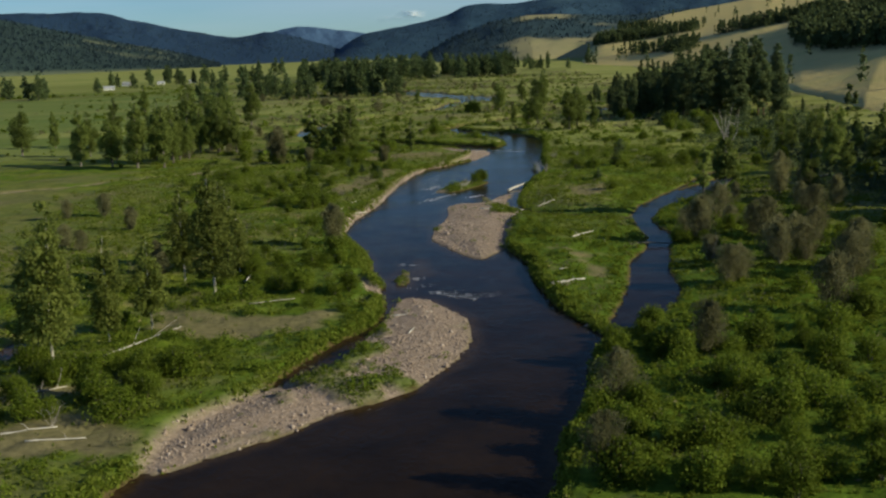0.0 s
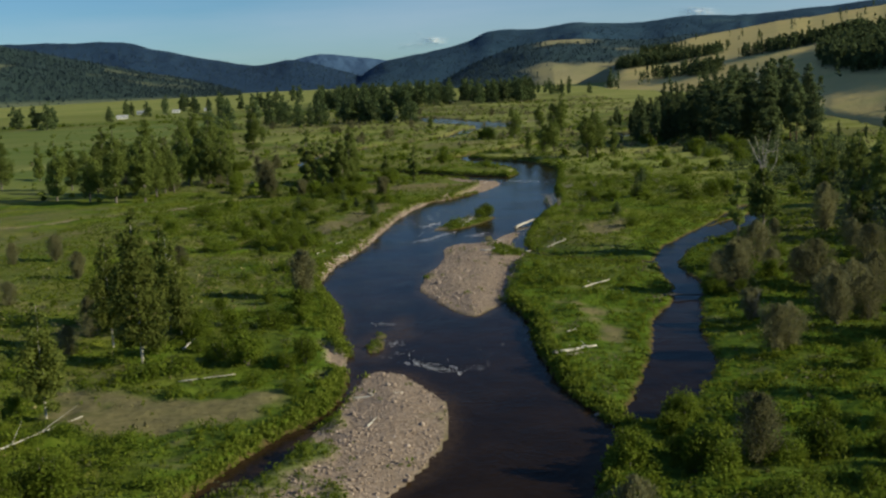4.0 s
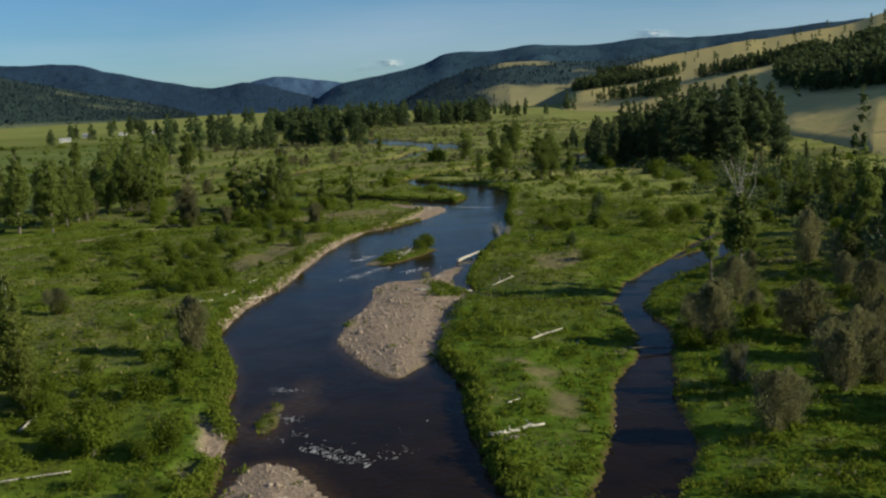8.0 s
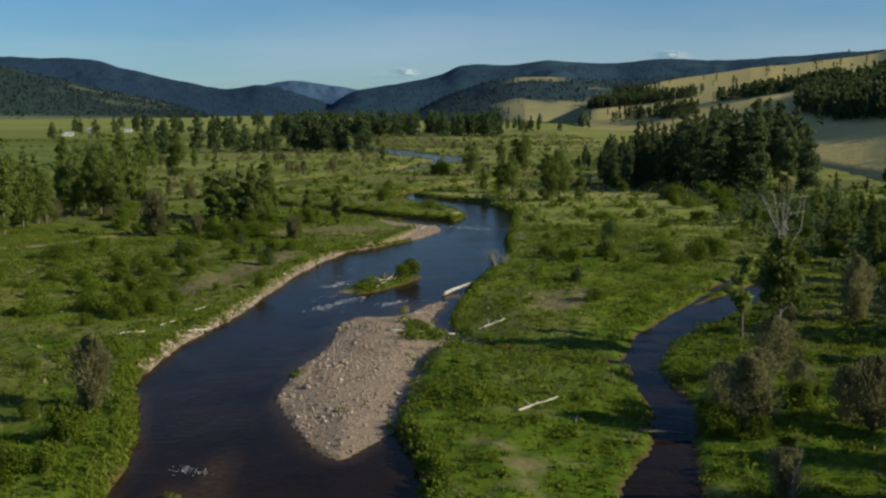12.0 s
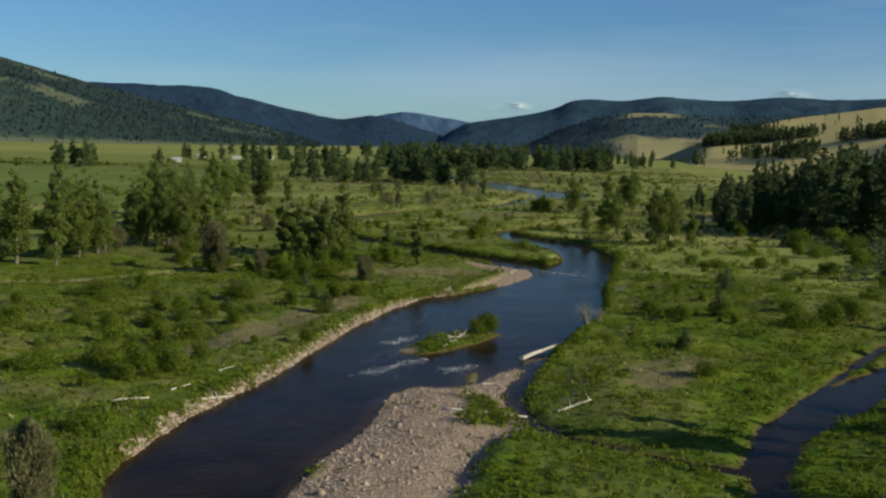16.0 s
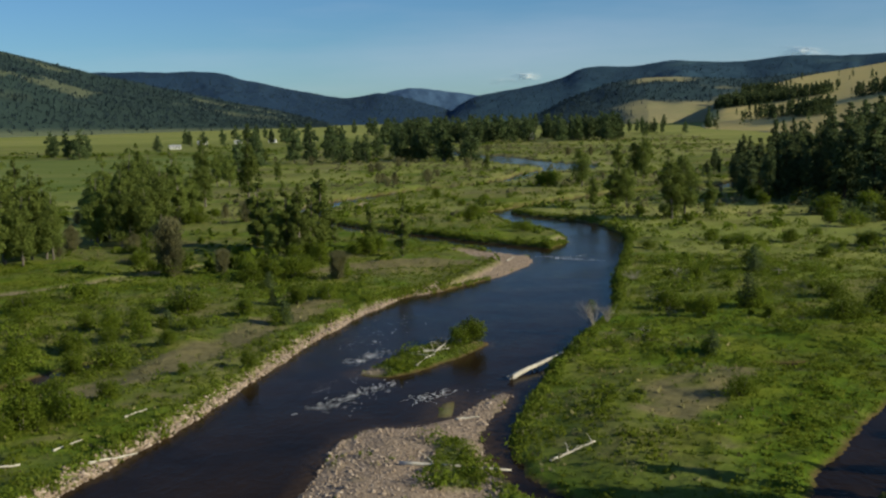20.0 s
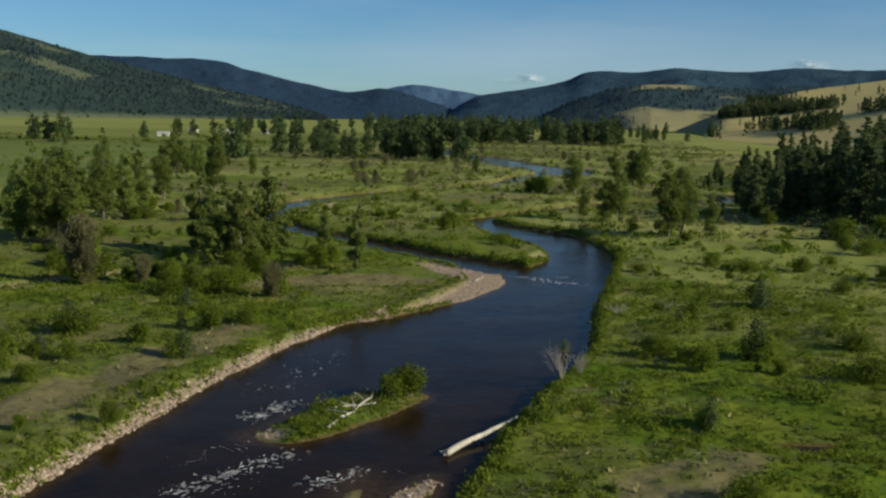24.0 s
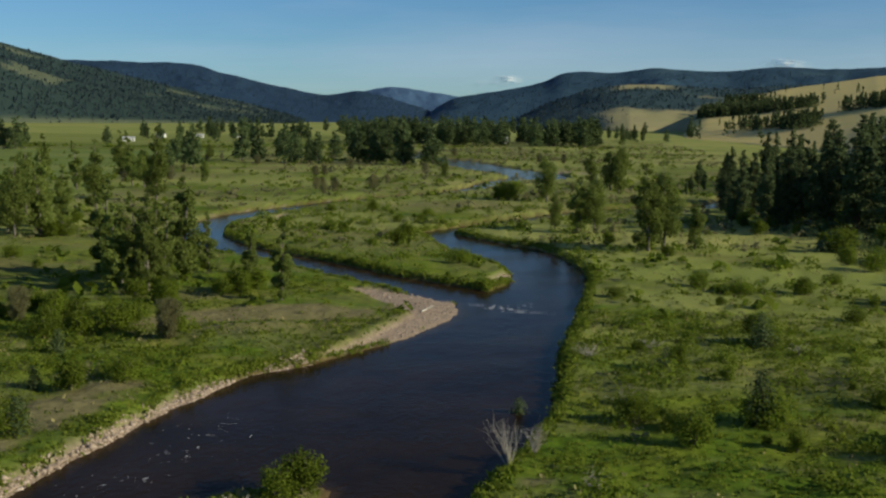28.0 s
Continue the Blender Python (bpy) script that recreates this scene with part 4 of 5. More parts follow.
GROVE_WEST = [(-76.6, 310, 13), (-78.7, 318.6, 17), (-76.8, 321, 15.5), (-81, 312, 18), (-89.6, 382, 11.5), (-77, 355, 17.8), (-69, 346, 19.5), (-68, 337.5, 16), (-68.7, 353.6, 15.4),
              (-74.6, 384, 15.2), (-73, 394, 16.4), (-73.3, 405, 13), (-78.6, 390, 12.2), (-82, 450, 17.5), (-104, 545, 13.5), (-96, 533, 13.3), (-77, 484, 19.9), (-84, 564, 9.7),
              (-137, 774, 9.2), (-84, 297, 19), (-77, 299, 17), (-93, 305, 15), (-98, 330, 15), (-110, 345, 14), (-89, 400, 16), (-101, 372, 14)]
GROVE_INNER = [(-72, 349, 16), (-65, 342, 14), (-74, 340, 15), (-71, 388, 13), (-80, 352, 14), (-62, 336, 12), (-84, 322, 15), (-73, 315, 13)]
GROVE_BANK = [(-31.9, 319, 11.9), (-30.5, 323, 13.4), (-27.1, 318, 13.1), (-25.7, 320.6, 12.4), (-26, 331.7, 15.3), (-24.9, 341.6, 9.3), (-36.2, 333, 10.7), (-38.8, 333.4, 14.7),
              (-15.7, 330.3, 8.3), (-7.4, 312.5, 10.2), (-29, 327, 12), (-33.5, 326, 11)]
MIDDLE = [(91, 252, 12), (85, 224, 14), (92, 236, 9), (33.7, 502, 14.8), (32.9, 421, 8.6), (38, 412.5, 12), (41, 412, 13), (59, 549, 15), (48.6, 378, 15.8), (52, 382, 16.2), (58.1, 384, 9.6),
          (61.2, 563.5, 17.6), (57.7, 565, 14.8), (53.6, 597, 13), (-2.4, 622, 9.4)]
LINE = [(-81, 761, 15), (-73.5, 742, 16.5), (-80.6, 847, 16), (-66, 820, 19.5), (-50, 785, 22.4), (-35, 760, 13), (-33, 801, 14), (-22, 795, 12), (-90, 770, 17), (-60, 790, 18), (-42, 775, 17),
        (-28, 750, 14), (-120, 680, 20), (-120, 642, 12), (-186, 1324, 19), (-178, 1316, 17), (-196, 1330, 18), (-375, 1640, 19), (-339, 1615, 18.5), (-324, 1600, 16), (-299, 1077, 14.4),
        (-353, 982, 19.5), (-313, 917, 19.8), (-303, 912, 21.6), (-300, 920, 17.4), (-344, 968, 17)]
plant([COTTON[2], COTTON[0], COTTON[4]], GROVE_WEST, "cottonwood grove beside the fields", prng)
plant(COTTON, GROVE_INNER, "cottonwood grove beside the fields", prng)
plant([COTTON[1], COTTON[3]], GROVE_BANK, "cottonwoods beside the river bend", prng)
plant([COTTON[2], COTTON[0], COTTON[4]], MIDDLE, "cottonwoods in the meadow", prng)
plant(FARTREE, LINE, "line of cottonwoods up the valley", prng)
plant(SLIM, [(-44.8, 87.4, 15), (-41.2, 95.9, 12), (-37.5, 100.3, 10.5), (-33.5, 119.2, 15), (-32.1, 132, 9), (-34.4, 136.7, 11.5)], "young cottonwoods on the west bank", prng)
STAND_FRONT = [(171.4, 383.8, 9.5), (135.9, 391.7, 8.3), (169.4, 392.1, 8.9), (127, 392.3, 23.1), (145.8, 393.5, 6.8), (102.8, 407, 27.2), (117.4, 410.8, 30.2), (126.5, 414.8, 31.2), (98.3, 417.3, 24.6), (106.8, 420.6, 28.1),
               (112.8, 421.4, 24.6), (110.1, 426.9, 28.8), (102.5, 434.3, 24.8), (114.2, 436.4, 27.9), (123.5, 439.2, 22.3), (97.5, 440.1, 21.7), (108.7, 450.7, 27.5), (102.5, 451.7, 18.2), (94.6, 453.4, 18), (125.6, 461.6, 21.4),
               (114, 461.6, 25.8), (116.5, 471.5, 22.9), (152.4, 472.5, 24.7), (139.4, 477.8, 32.2), (131, 478.5, 26.4), (111.5, 480.2, 23.5), (148.7, 486.2, 30.7), (110.8, 487.2, 22.3), (132.2, 495.9, 28), (140.9, 496.8, 27.7),
               (126.5, 504.8, 23), (105.4, 507.9, 22.7)]
STAND_BACK = [(144.6, 508.2, 26.2), (136.4, 511.8, 27.2), (109.1, 513.1, 22.5), (168.4, 524.2, 28.8), (156.1, 524.4, 32.3), (141.3, 530.1, 25.3), (135.2, 530.2, 28.7), (123.2, 535.4, 22), (161.1, 535.9, 26.2), (119.3, 545.1, 20.7),
              (146.1, 546.7, 29), (155.2, 549.1, 27.4), (87.3, 561, 11.2), (169.8, 561.1, 33.2), (145.7, 567.3, 28.8), (99.9, 569.3, 16.4), (157, 570.1, 27.4), (167.5, 572, 32.1), (138.7, 572.1, 18), (136.3, 581.7, 21.4),
              (102.5, 582.6, 13.3), (133.4, 590.5, 18.2), (117, 590.8, 22.4), (155.9, 594.5, 22.9), (93.6, 596.5, 10.4), (104.1, 599.5, 12.7), (125.2, 614.4, 21), (107.1, 616.8, 13), (134.8, 617.9, 20.3), (159.8, 622.1, 23.2),
              (147, 623.1, 22.4), (149.1, 634.3, 22.2), (100.2, 636.5, 9.2), (166.8, 638.2, 26)]
STAND_EDGE = [(85.8, 428.9, 24.6), (85.9, 440.3, 21.4), (80.6, 426.8, 21.4), (92.1, 548.7, 11.7), (78.9, 532.6, 7.5), (76, 442.1, 16.7), (80.5, 453.3, 22.7), (82.1, 542.8, 9.2), (90.2, 497.8, 19.6), (94.8, 555.5, 12.3),
              (79.5, 473.8, 13.4), (82.3, 433.8, 22.7), (90.2, 425.5, 20.2), (93.2, 466.8, 22.4), (86.1, 467.6, 22.2), (96.5, 432.7, 18.7), (88.1, 474.4, 19.7), (83.2, 552.2, 7.7), (91.7, 439.6, 22.2), (87.4, 549.8, 10.7),
              (79.7, 467.8, 13.7), (90.5, 445.1, 24.4)]
for rows, share in ((STAND_FRONT, 0.9), (STAND_BACK, 0.9), (STAND_EDGE, 0.72)):
    plant(PINES, [(x, y, h * share) for x, y, h in rows], "conifers at the foot of the slope", prng)
plant(GREY, [(36, 153.5, 4.1), (36.4, 146.1, 6.4), (43.7, 163.2, 5.7), (44.7, 146.8, 4.5), (45.3, 136, 4.5), (33.2, 114.1, 4.2), (46.8, 133.8, 5), (63.8, 193.4, 7.5), (65.7, 183.7, 6), (56.8, 154.6, 6),
             (20.5, 80, 4.8), (31.6, 113.1, 4.5), (37.9, 94.3, 6.2), (41, 122.3, 5.5), (45.5, 125.5, 5), (48.8, 116.8, 5.5), (36.5, 147.6, 5.5), (8.8, 64.1, 4.8), (5.1, 49.4, 4.4)], "grey willows on the east bank", prng)
plant(GREEN, [(13.6, 54, 3.3), (15.4, 83, 2), (20.1, 69.7, 3.4), (23.9, 65.9, 3.5), (20.5, 47.5, 2.7), (10.9, 46.6, 3), (19.1, 59.8, 3), (25.3, 56.9, 3.2), (14.5, 45.7, 2.4), (23.5, 46.1, 3), (7.1, 47.1, 1.8), (30.4, 77.4, 2.2),
              (34.2, 74.8, 2.7), (34.1, 228.8, 1.9), (43.5, 256.4, 3.8), (50.9, 290.6, 3.2), (35.9, 254.3, 2), (44.2, 248.7, 2), (52.8, 246.5, 3.6), (58.3, 250, 4.2), (62.9, 254.4, 3.7), (51, 296.9, 2.5), (33.8, 209.5, 2.4), (8.4, 237.8, 3.2), (7.2, 236.6, 2.4)],
      "green willows in the meadow", prng)
plant(GREEN, [(-16, 248, 2.5), (-21.7, 253.5, 2.4), (-31, 258.4, 3.6), (-25.9, 234.6, 2), (-14, 223.4, 1.9), (-19.8, 219.7, 1.3), (-25.1, 203.1, 3.5), (-27.6, 199.6, 3.4), (-30.6, 238.7, 2.6), (-38.3, 220.8, 2.9),
              (-13.1, 266.4, 3), (-21.4, 292.5, 3.4), (-22.9, 290.7, 3.7), (-14.8, 286.8, 4.1), (-44.1, 296.1, 4.8), (-33.8, 247.1, 2.1), (-25.9, 244.8, 1.8), (-41.5, 238.6, 1.4), (24.4, 540, 5.3), (-12.7, 462, 3.2), (22.3, 506, 6), (19.5, 508, 4.5), (1.7, 436, 2.2),
              (-30, 290, 3.5), (-27.5, 293, 4), (-25.5, 288, 3.2), (-28.5, 286, 3), (-33, 300, 3.5), (-24, 297, 3), (-30.5, 206, 3.4), (-33, 203, 3.6), (-28, 207, 2.8)],
      "green willows on the west bank", prng)

# The first of each kind takes a place of its own.
for n, (ob, (x, y)) in enumerate(zip(STOCK, [(-104, 312), (-112, 385), (-96, 440), (-130, 620), (-140, 560), (-128, 700), (-142, 730), (-100, 790), (-48, 92), (-36, 141), (-39, 128), (120, 420), (122, 480), (124, 400), (126, 540), (128, 446),
                                             (28, 52), (-33, 224), (55, 262), (17, 44), (52, 140), (60, 170), (54, 128)])):
    ob.matrix_basis = pose(x, y, ground_z(x, y) - 0.05, 0, 0, 37 * n)

# ---- more plants, by kind and place ----
def strew(kinds, count, xs, ys, hs, group, seed, keep=None, clear=1.2):
    """Copies at random places on dry land inside a stretch of the plan."""
    rng = random.Random(seed)
    n = count * 6
    xy = [(rng.uniform(*xs), rng.uniform(*ys)) for _ in range(n)]
    xy = [p for p in xy if not keep or keep(*p)]
    _, d, g, q, *_ = land([p[0] for p in xy], [p[1] for p in xy])
    rows = [(*p, rng.uniform(*hs)) for p, e, k, o in zip(xy, d, g, q) if e > clear * 0.5 and k < 0.4 and o < 0.5][:count]
    plant(kinds, rows, group, rng)


strew(GREEN, 56, (6, 42), (44, 98), (1.3, 3.6), "lush willows on the east bank", 101, lambda x, y: x > 6 + (y - 62) * 0.25)
strew(GREEN, 26, (26, 75), (98, 175), (1.2, 3.0), "willows behind the side channel", 102, lambda x, y: x > 30 + (y - 120) * 0.08)
strew(GREY, 11, (38, 80), (105, 200), (3.0, 6.0), "grey willows behind the side channel", 103, lambda x, y: x > 40 + (y - 150) * 0.2)
strew(GREEN, 22, (-34, -12), (105, 152), (1.4, 3.8), "willows along the west bank", 104, lambda x, y: x < -14.5 - abs(y - 119) * 0.12)
strew(GREEN, 16, (-60, -24), (70, 200), (1.0, 3.0), "willows in the west meadow", 105)
strew(GREY, 12, (-75, -36), (120, 200), (2.0, 4.5), "grey willows in the west meadow", 106)
strew(GREEN, 36, (-62, -10), (190, 330), (1.0, 3.6), "willows between the river and the grove", 107, lambda x, y: vnoise(x, y, 18, 4) > -0.2)
strew(GREEN, 30, (24, 90), (228, 340), (0.9, 3.0), "willows in the east meadow", 108, lambda x, y: x > 29 + (y - 240) * 0.08)
strew(GREEN, 40, (66, 105), (185, 480), (2.0, 5.5), "willows in the shade under the conifers", 109, lambda x, y: x > 76)
strew(GREEN, 14, (-40, 60), (345, 520), (1.0, 3.6), "willows among the upper channels", 110)
strew(GREY, 10, (-100, -50), (300, 420), (2.5, 5), "grey willows in the grove", 134)
strew(GREEN, 34, (-115, -46), (300, 420), (1.5, 4.5), "undergrowth of the grove", 111)
strew(GREY, 26, (-150, 60), (480, 900), (2.5, 5.0), "grey willows up the valley", 112)
strew(GREEN, 26, (-46, -30), (58, 84), (1.6, 3.4), "willows on the dry west bank", 132)
strew(GREEN, 30, (-36, 34), (330, 470), (0.8, 2.4), "low willows on the islands", 133)
strew(COTTON, 9, (-175, -112), (310, 620), (12, 18), "scattered cottonwoods west of the grove", 114)
strew(COTTON, 5, (62, 100), (150, 240), (8, 13), "broadleaf trees at the slope's foot", 118)
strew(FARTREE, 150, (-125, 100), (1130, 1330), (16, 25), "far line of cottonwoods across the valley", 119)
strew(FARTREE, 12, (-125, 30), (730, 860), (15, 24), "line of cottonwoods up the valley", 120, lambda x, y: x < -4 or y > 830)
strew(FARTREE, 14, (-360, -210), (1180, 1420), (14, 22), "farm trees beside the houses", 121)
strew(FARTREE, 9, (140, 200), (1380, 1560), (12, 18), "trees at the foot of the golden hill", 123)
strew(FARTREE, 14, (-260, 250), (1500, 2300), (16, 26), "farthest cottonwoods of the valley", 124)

strew(COTTON, 22, (86, 122), (170, 330), (4.5, 8.5), "low broadleaf trees on the shaded slope foot", 126)
strew(PINES, 8, (98, 128), (190, 320), (4, 8), "young conifers on the slope's foot", 127)
# Unseen conifers, added right of the view to shade the slope's foot.
strew(PINES, 64, (84, 185), (130, 325), (17, 25), "tall conifers beside the valley's east side", 129, lambda x, y: 0 < x - 13 - 0.42 * (y + 25) < 42)
strew(COTTON, 26, (98, 142), (236, 335), (5, 10), "low broadleaf trees on the shaded slope foot", 131, lambda x, y: x > 98 + 0.18 * (335 - y) * 0.5)
SPRUCE = stock(conifer("young_spruce", 61, 3, 1.9, 900, "small dense dark green spruce in the grass", 0.02, 0.16), 3)
plant([SPRUCE], [(-15.4, 248, 2.7), (34.2, 228.3, 2.4), (50.1, 288.6, 3.6), (42.9, 255.6, 4.0), (23.5, 262, 2.0), (-24, 278, 2.2), (-20, 262, 2.0), (38, 276, 1.8), (-30, 247, 2.0)], "small spruces", prng)
SPRUCE.matrix_basis = pose(-33, 262, ground_z(-33, 262) - 0.05)
ASH = stock(feather("grey_bush", 91, 4.2, 1.9, 0.075, 6500, M_GREY, "tall narrow grey-brown bush at the water's edge", 7, 0.72, 4.0), 4.2)
plant([ASH], [(-20.4, 154.5, 6.3), (-14.7, 285.6, 4.2), (33.3, 128.4, 3.5), (-36, 296, 4), (-44.8, 295.1, 8.8), (-43.6, 293.5, 6), (37, 150, 4.4)], "narrow grey bushes", prng)
ASH.matrix_basis = pose(-58, 178, ground_z(-58, 178) - 0.05)


# ---- ground cover: what nobody could count ----
def cover(name, count, xs, ys, seed, mat, label, category, size, height, sprays, keep, widen=1.0, blade=False, along=None):
    """Low mounds of leaf sprays, or tufts of blades, on land that keep() allows; keep gets d, gravel, dry, x, y."""
    rng = np.random.default_rng(seed)
    x, y = rng.uniform(*xs, count), rng.uniform(*ys, count)
    if along is not None:
        i, t = rng.integers(0, len(along), count), rng.random(count)
        x, y = (along[i, :, k][:, 0] * (1 - t) + along[i, :, k][:, 1] * t + rng.normal(0, 1.2, count) for k in (0, 1))
    z, d, g, q, *_ = land(x, y)
    ok = rng.random(count) < np.clip(keep(d, g, q, x, y), 0, 1)
    x, y, z = x[ok], y[ok], z[ok]
    n = len(x)
    h = height * (rng.uniform(0.5, 1.3, n) if blade else 0.85 * rng.lognormal(0, 0.42, n).clip(0.4, 2.4))
    a = rng.normal(size=(n, sprays, 3)) * 0.5
    a[..., 2] = np.abs(a[..., 2]) * 0.9
    if not blade:
        # A dome with a lumpy skin.
        a /= np.linalg.norm(a, axis=2, keepdims=True)
        turn, tip = rng.uniform(0, 6.28, (n, 1)), np.arctan2(a[..., 1], a[..., 0])
        skin = rng.uniform(0.55, 1.0, (n, sprays)) ** 0.5 * (1 + 0.22 * np.sin(3 * tip + turn) + 0.16 * np.sin(5 * tip + 4 * a[..., 2] + 2 * turn))
        a *= 0.72 * skin[..., None]
    c = np.stack([x, y, z], 1)[:, None] + a * (h * widen)[:, None, None] * (1, 1, 0.95)
    c = c.reshape(-1, 3)
    sz = np.repeat(h, sprays) * size / height
    out = None if blade else a.reshape(-1, 3) + (0, 0, 0.35)
    v, f = leaves(c, sz, rng, 2.4 if blade else 1.7, -1.4 if blade else -0.5, 0.2, out)
    tagged(new(name, mesh_of(name, v, f, mat)), label, category, kind="stuff")


def lumps(x, y, scale, seed, lo=-0.1, hi=0.25):
    return step(lo, hi, fbm(x, y, scale, seed, 3))


cover("meadow_grass", 120000, (-80, 90), (44, 310), 201, M_GRASS, "tall green meadow grass in tufts", "grass", 0.15, 0.3, 4,
      lambda d, g, q, x, y: (d > 0.15) * (1 - g) * np.clip(1 - 1.6 * q, 0.05, 1) * (0.35 + 0.65 * lumps(x, y, 6, 31)), 0.8, True)
cover("dry_sedge", 16000, (-70, 90), (44, 420), 202, M_SEDGE, "dry straw-coloured sedge tufts", "grass", 0.2, 0.2, 3,
      lambda d, g, q, x, y: (d > 0.6) * (1 - g) * (1 - 0.8 * (y < 150) * (x > -26)) * (0.10 + 0.25 * q + 0.5 * lumps(x, y, 25, 35, 0.1, 0.5)), 1.2, True)
cover("low_willow_scrub", 34000, (-90, 100), (44, 340), 203, M_HERB, "low green willow scrub in dense mounds", "scrub", 0.125, 0.5, 36,
      lambda d, g, q, x, y: (d > 0.1) * (1 - g) * np.clip(1 - 1.8 * q, 0, 1) * np.maximum(0.35 * step(0.3, 0.8, d) * (1 - step(0.8, 3.0, d)), 0.42 * lumps(x, y, 11, 37, 0.15, 0.55) * (1 - 0.6 * (x > 20) * (y > 200)) * (1 - 0.6 * (x < -24)) + 0.015 + 0.12 * (y < 215) * (x > -26) + 0.3 * (x > 12) * (y < 110)), 1.3)
cover("grey_scrub", 4200, (-75, 100), (60, 420), 204, M_GREY, "grey twiggy scrub among the grass", "scrub", 0.12, 0.7, 34,
      lambda d, g, q, x, y: (d > 1.0) * (1 - g) * (0.12 + 0.6 * lumps(x, y, 14, 39, 0.2, 0.5)), 1.3)
cover("valley_scrub", 9000, (-260, 170), (300, 1150), 205, M_WILLOW, "green scrub up the valley floor", "scrub", 0.6, 1.1, 11,
      lambda d, g, q, x, y: (d > 0.5) * (1 - g) * (0.12 + 0.75 * lumps(x, y, 40, 41, 0.0, 0.4)) * (1 - step(-120, -200, x) * 0.8), 1.3)
cover("valley_grey_scrub", 5000, (-230, 170), (380, 1250), 206, M_GREY, "grey-brown scrub up the valley floor", "scrub", 0.6, 1.3, 11,
      lambda d, g, q, x, y: (d > 1.0) * (1 - g) * (0.75 * lumps(x, y, 60, 43, 0.05, 0.4) + 0.1) * (1 - step(-120, -200, x) * 0.8), 1.4)
cover("hedgerow", 5000, (-480, -180), (880, 1180), 208, M_WILLOW, "dark hedgerow of bushes between the fields", "hedge", 1.2, 2.2, 9,
      lambda d, g, q, x, y: (1 - step(3, 6, np.abs(y - 985 - 0.10 * (x + 300)))) * (vnoise(x, y, 30, 3) > -0.6) + 0.8 * (1 - step(3, 6, np.abs(y - 1120 - 0.2 * (x + 300)))) * (vnoise(x, y, 40, 5) > 0), 1.2)
cover("willow_thicket", 4200, (-62, 62), (44, 310), 211, M_WILLOW, "waist-high green willow thicket in rounded clumps", "scrub", 0.125, 1.15, 150,
      lambda d, g, q, x, y: (d > 1.6) * (1 - g) * np.clip(1 - 2 * q, 0, 1) * (0.12 + 0.88 * lumps(x, y, 13, 47, 0.0, 0.35) + 0.5 * (y < 95) * (x < -24) + 0.08 * (x > 20) * (y > 225)) * (1 - 0.75 * (x > 9) * (x < 32) * (y > 100) * (y < 225)), 1.15)
cover("herb_mounds", 30000, (-60, 70), (44, 330), 213, M_HERB, "lush yellow-green herbs in small rounded mounds", "herbs", 0.12, 0.42, 26,
      lambda d, g, q, x, y: (d > 0.2) * (1 - g) * np.clip(1 - 2 * q, 0, 1) * (0.06 + 0.5 * lumps(x, y, 5, 61, -0.1, 0.3) * ((x > 8) * (y < 225) + 0.45 * (x < -12) * (y < 170)) + 0.16 * lumps(x, y, 8, 63, 0.0, 0.3)), 1.1)
cover("island_scrub", 5000, (-45, 75), (325, 520), 214, M_WILLOW, "green willow scrub on the islands between the channels", "scrub", 0.26, 0.8, 20,
      lambda d, g, q, x, y: (d > 0.4) * (1 - g) * (0.1 + 0.7 * lumps(x, y, 12, 65, 0.0, 0.3)), 1.4)
# Brush in the dark needle colour, which stands in for the slope's shade.
cover("shade_brush", 1700, (66, 135), (175, 520), 212, M_PINE, "brush under the conifers, coloured dark in place of shade", "scrub", 0.42, 2.3, 45,
      lambda d, g, q, x, y: (d > 1.0) * step(70, 88, x + 6 * vnoise(x, y, 12, 6) - 0.04 * (y - 200)), 1.2)


def edges(lo, hi):
    """Short pieces of the water's edge between two lines across the valley."""
    out = [(RIVER[k], RIVER[k + 1]) for k in range(len(RIVER) - 1)]
    for c in STREAMS[:2]:
        turn = np.gradient(c[:, :2], axis=0)
        turn /= np.linalg.norm(turn, axis=1, keepdims=True)
        side = np.stack([-turn[:, 1], turn[:, 0]], 1) * c[:, 2:3]
        for e in (c[:, :2] + side, c[:, :2] - side):
            out += [(e[k], e[k + 1]) for k in range(len(e) - 1)]
    out = np.array(out)
    return out[(out[:, 0, 1] > lo) & (out[:, 0, 1] < hi)]


cover("bank_grass", 34000, (0, 1), (0, 1), 209, M_GRASS, "long green grass hanging over the river banks", "grass", 0.16, 0.45, 8,
      lambda d, g, q, x, y: (d > -0.12) * (d < 1.4) * (1 - g), 0.9, True, edges(44, 430))
cover("bank_scrub", 4500, (0, 1), (0, 1), 210, M_WILLOW, "green willow scrub along the water's edge", "scrub", 0.11, 0.5, 44,
      lambda d, g, q, x, y: (d > 0.0) * (d < 2.0) * (1 - g) * (0.3 + 0.7 * lumps(x, y, 9, 77)), 1.1, False, edges(44, 360))
cover("bar_weeds", 22000, (-24, 14), (60, 240), 207, M_WILLOW, "thin green weeds on the gravel", "weeds", 0.10, 0.45, 16,
      lambda d, g, q, x, y: (d > 0.05) * (0.02 + 0.9 * (g < 0.62)) * ((outline_distance(x, y, ISLANDS[0]) < 0) | (outline_distance(x, y, ISLANDS[1]) < 0) | (outline_distance(x, y, ISLANDS[2]) < 0) | (np.hypot((x + 9.2) / 1.2, (y - 129) / 6) < 1)), 1.0)


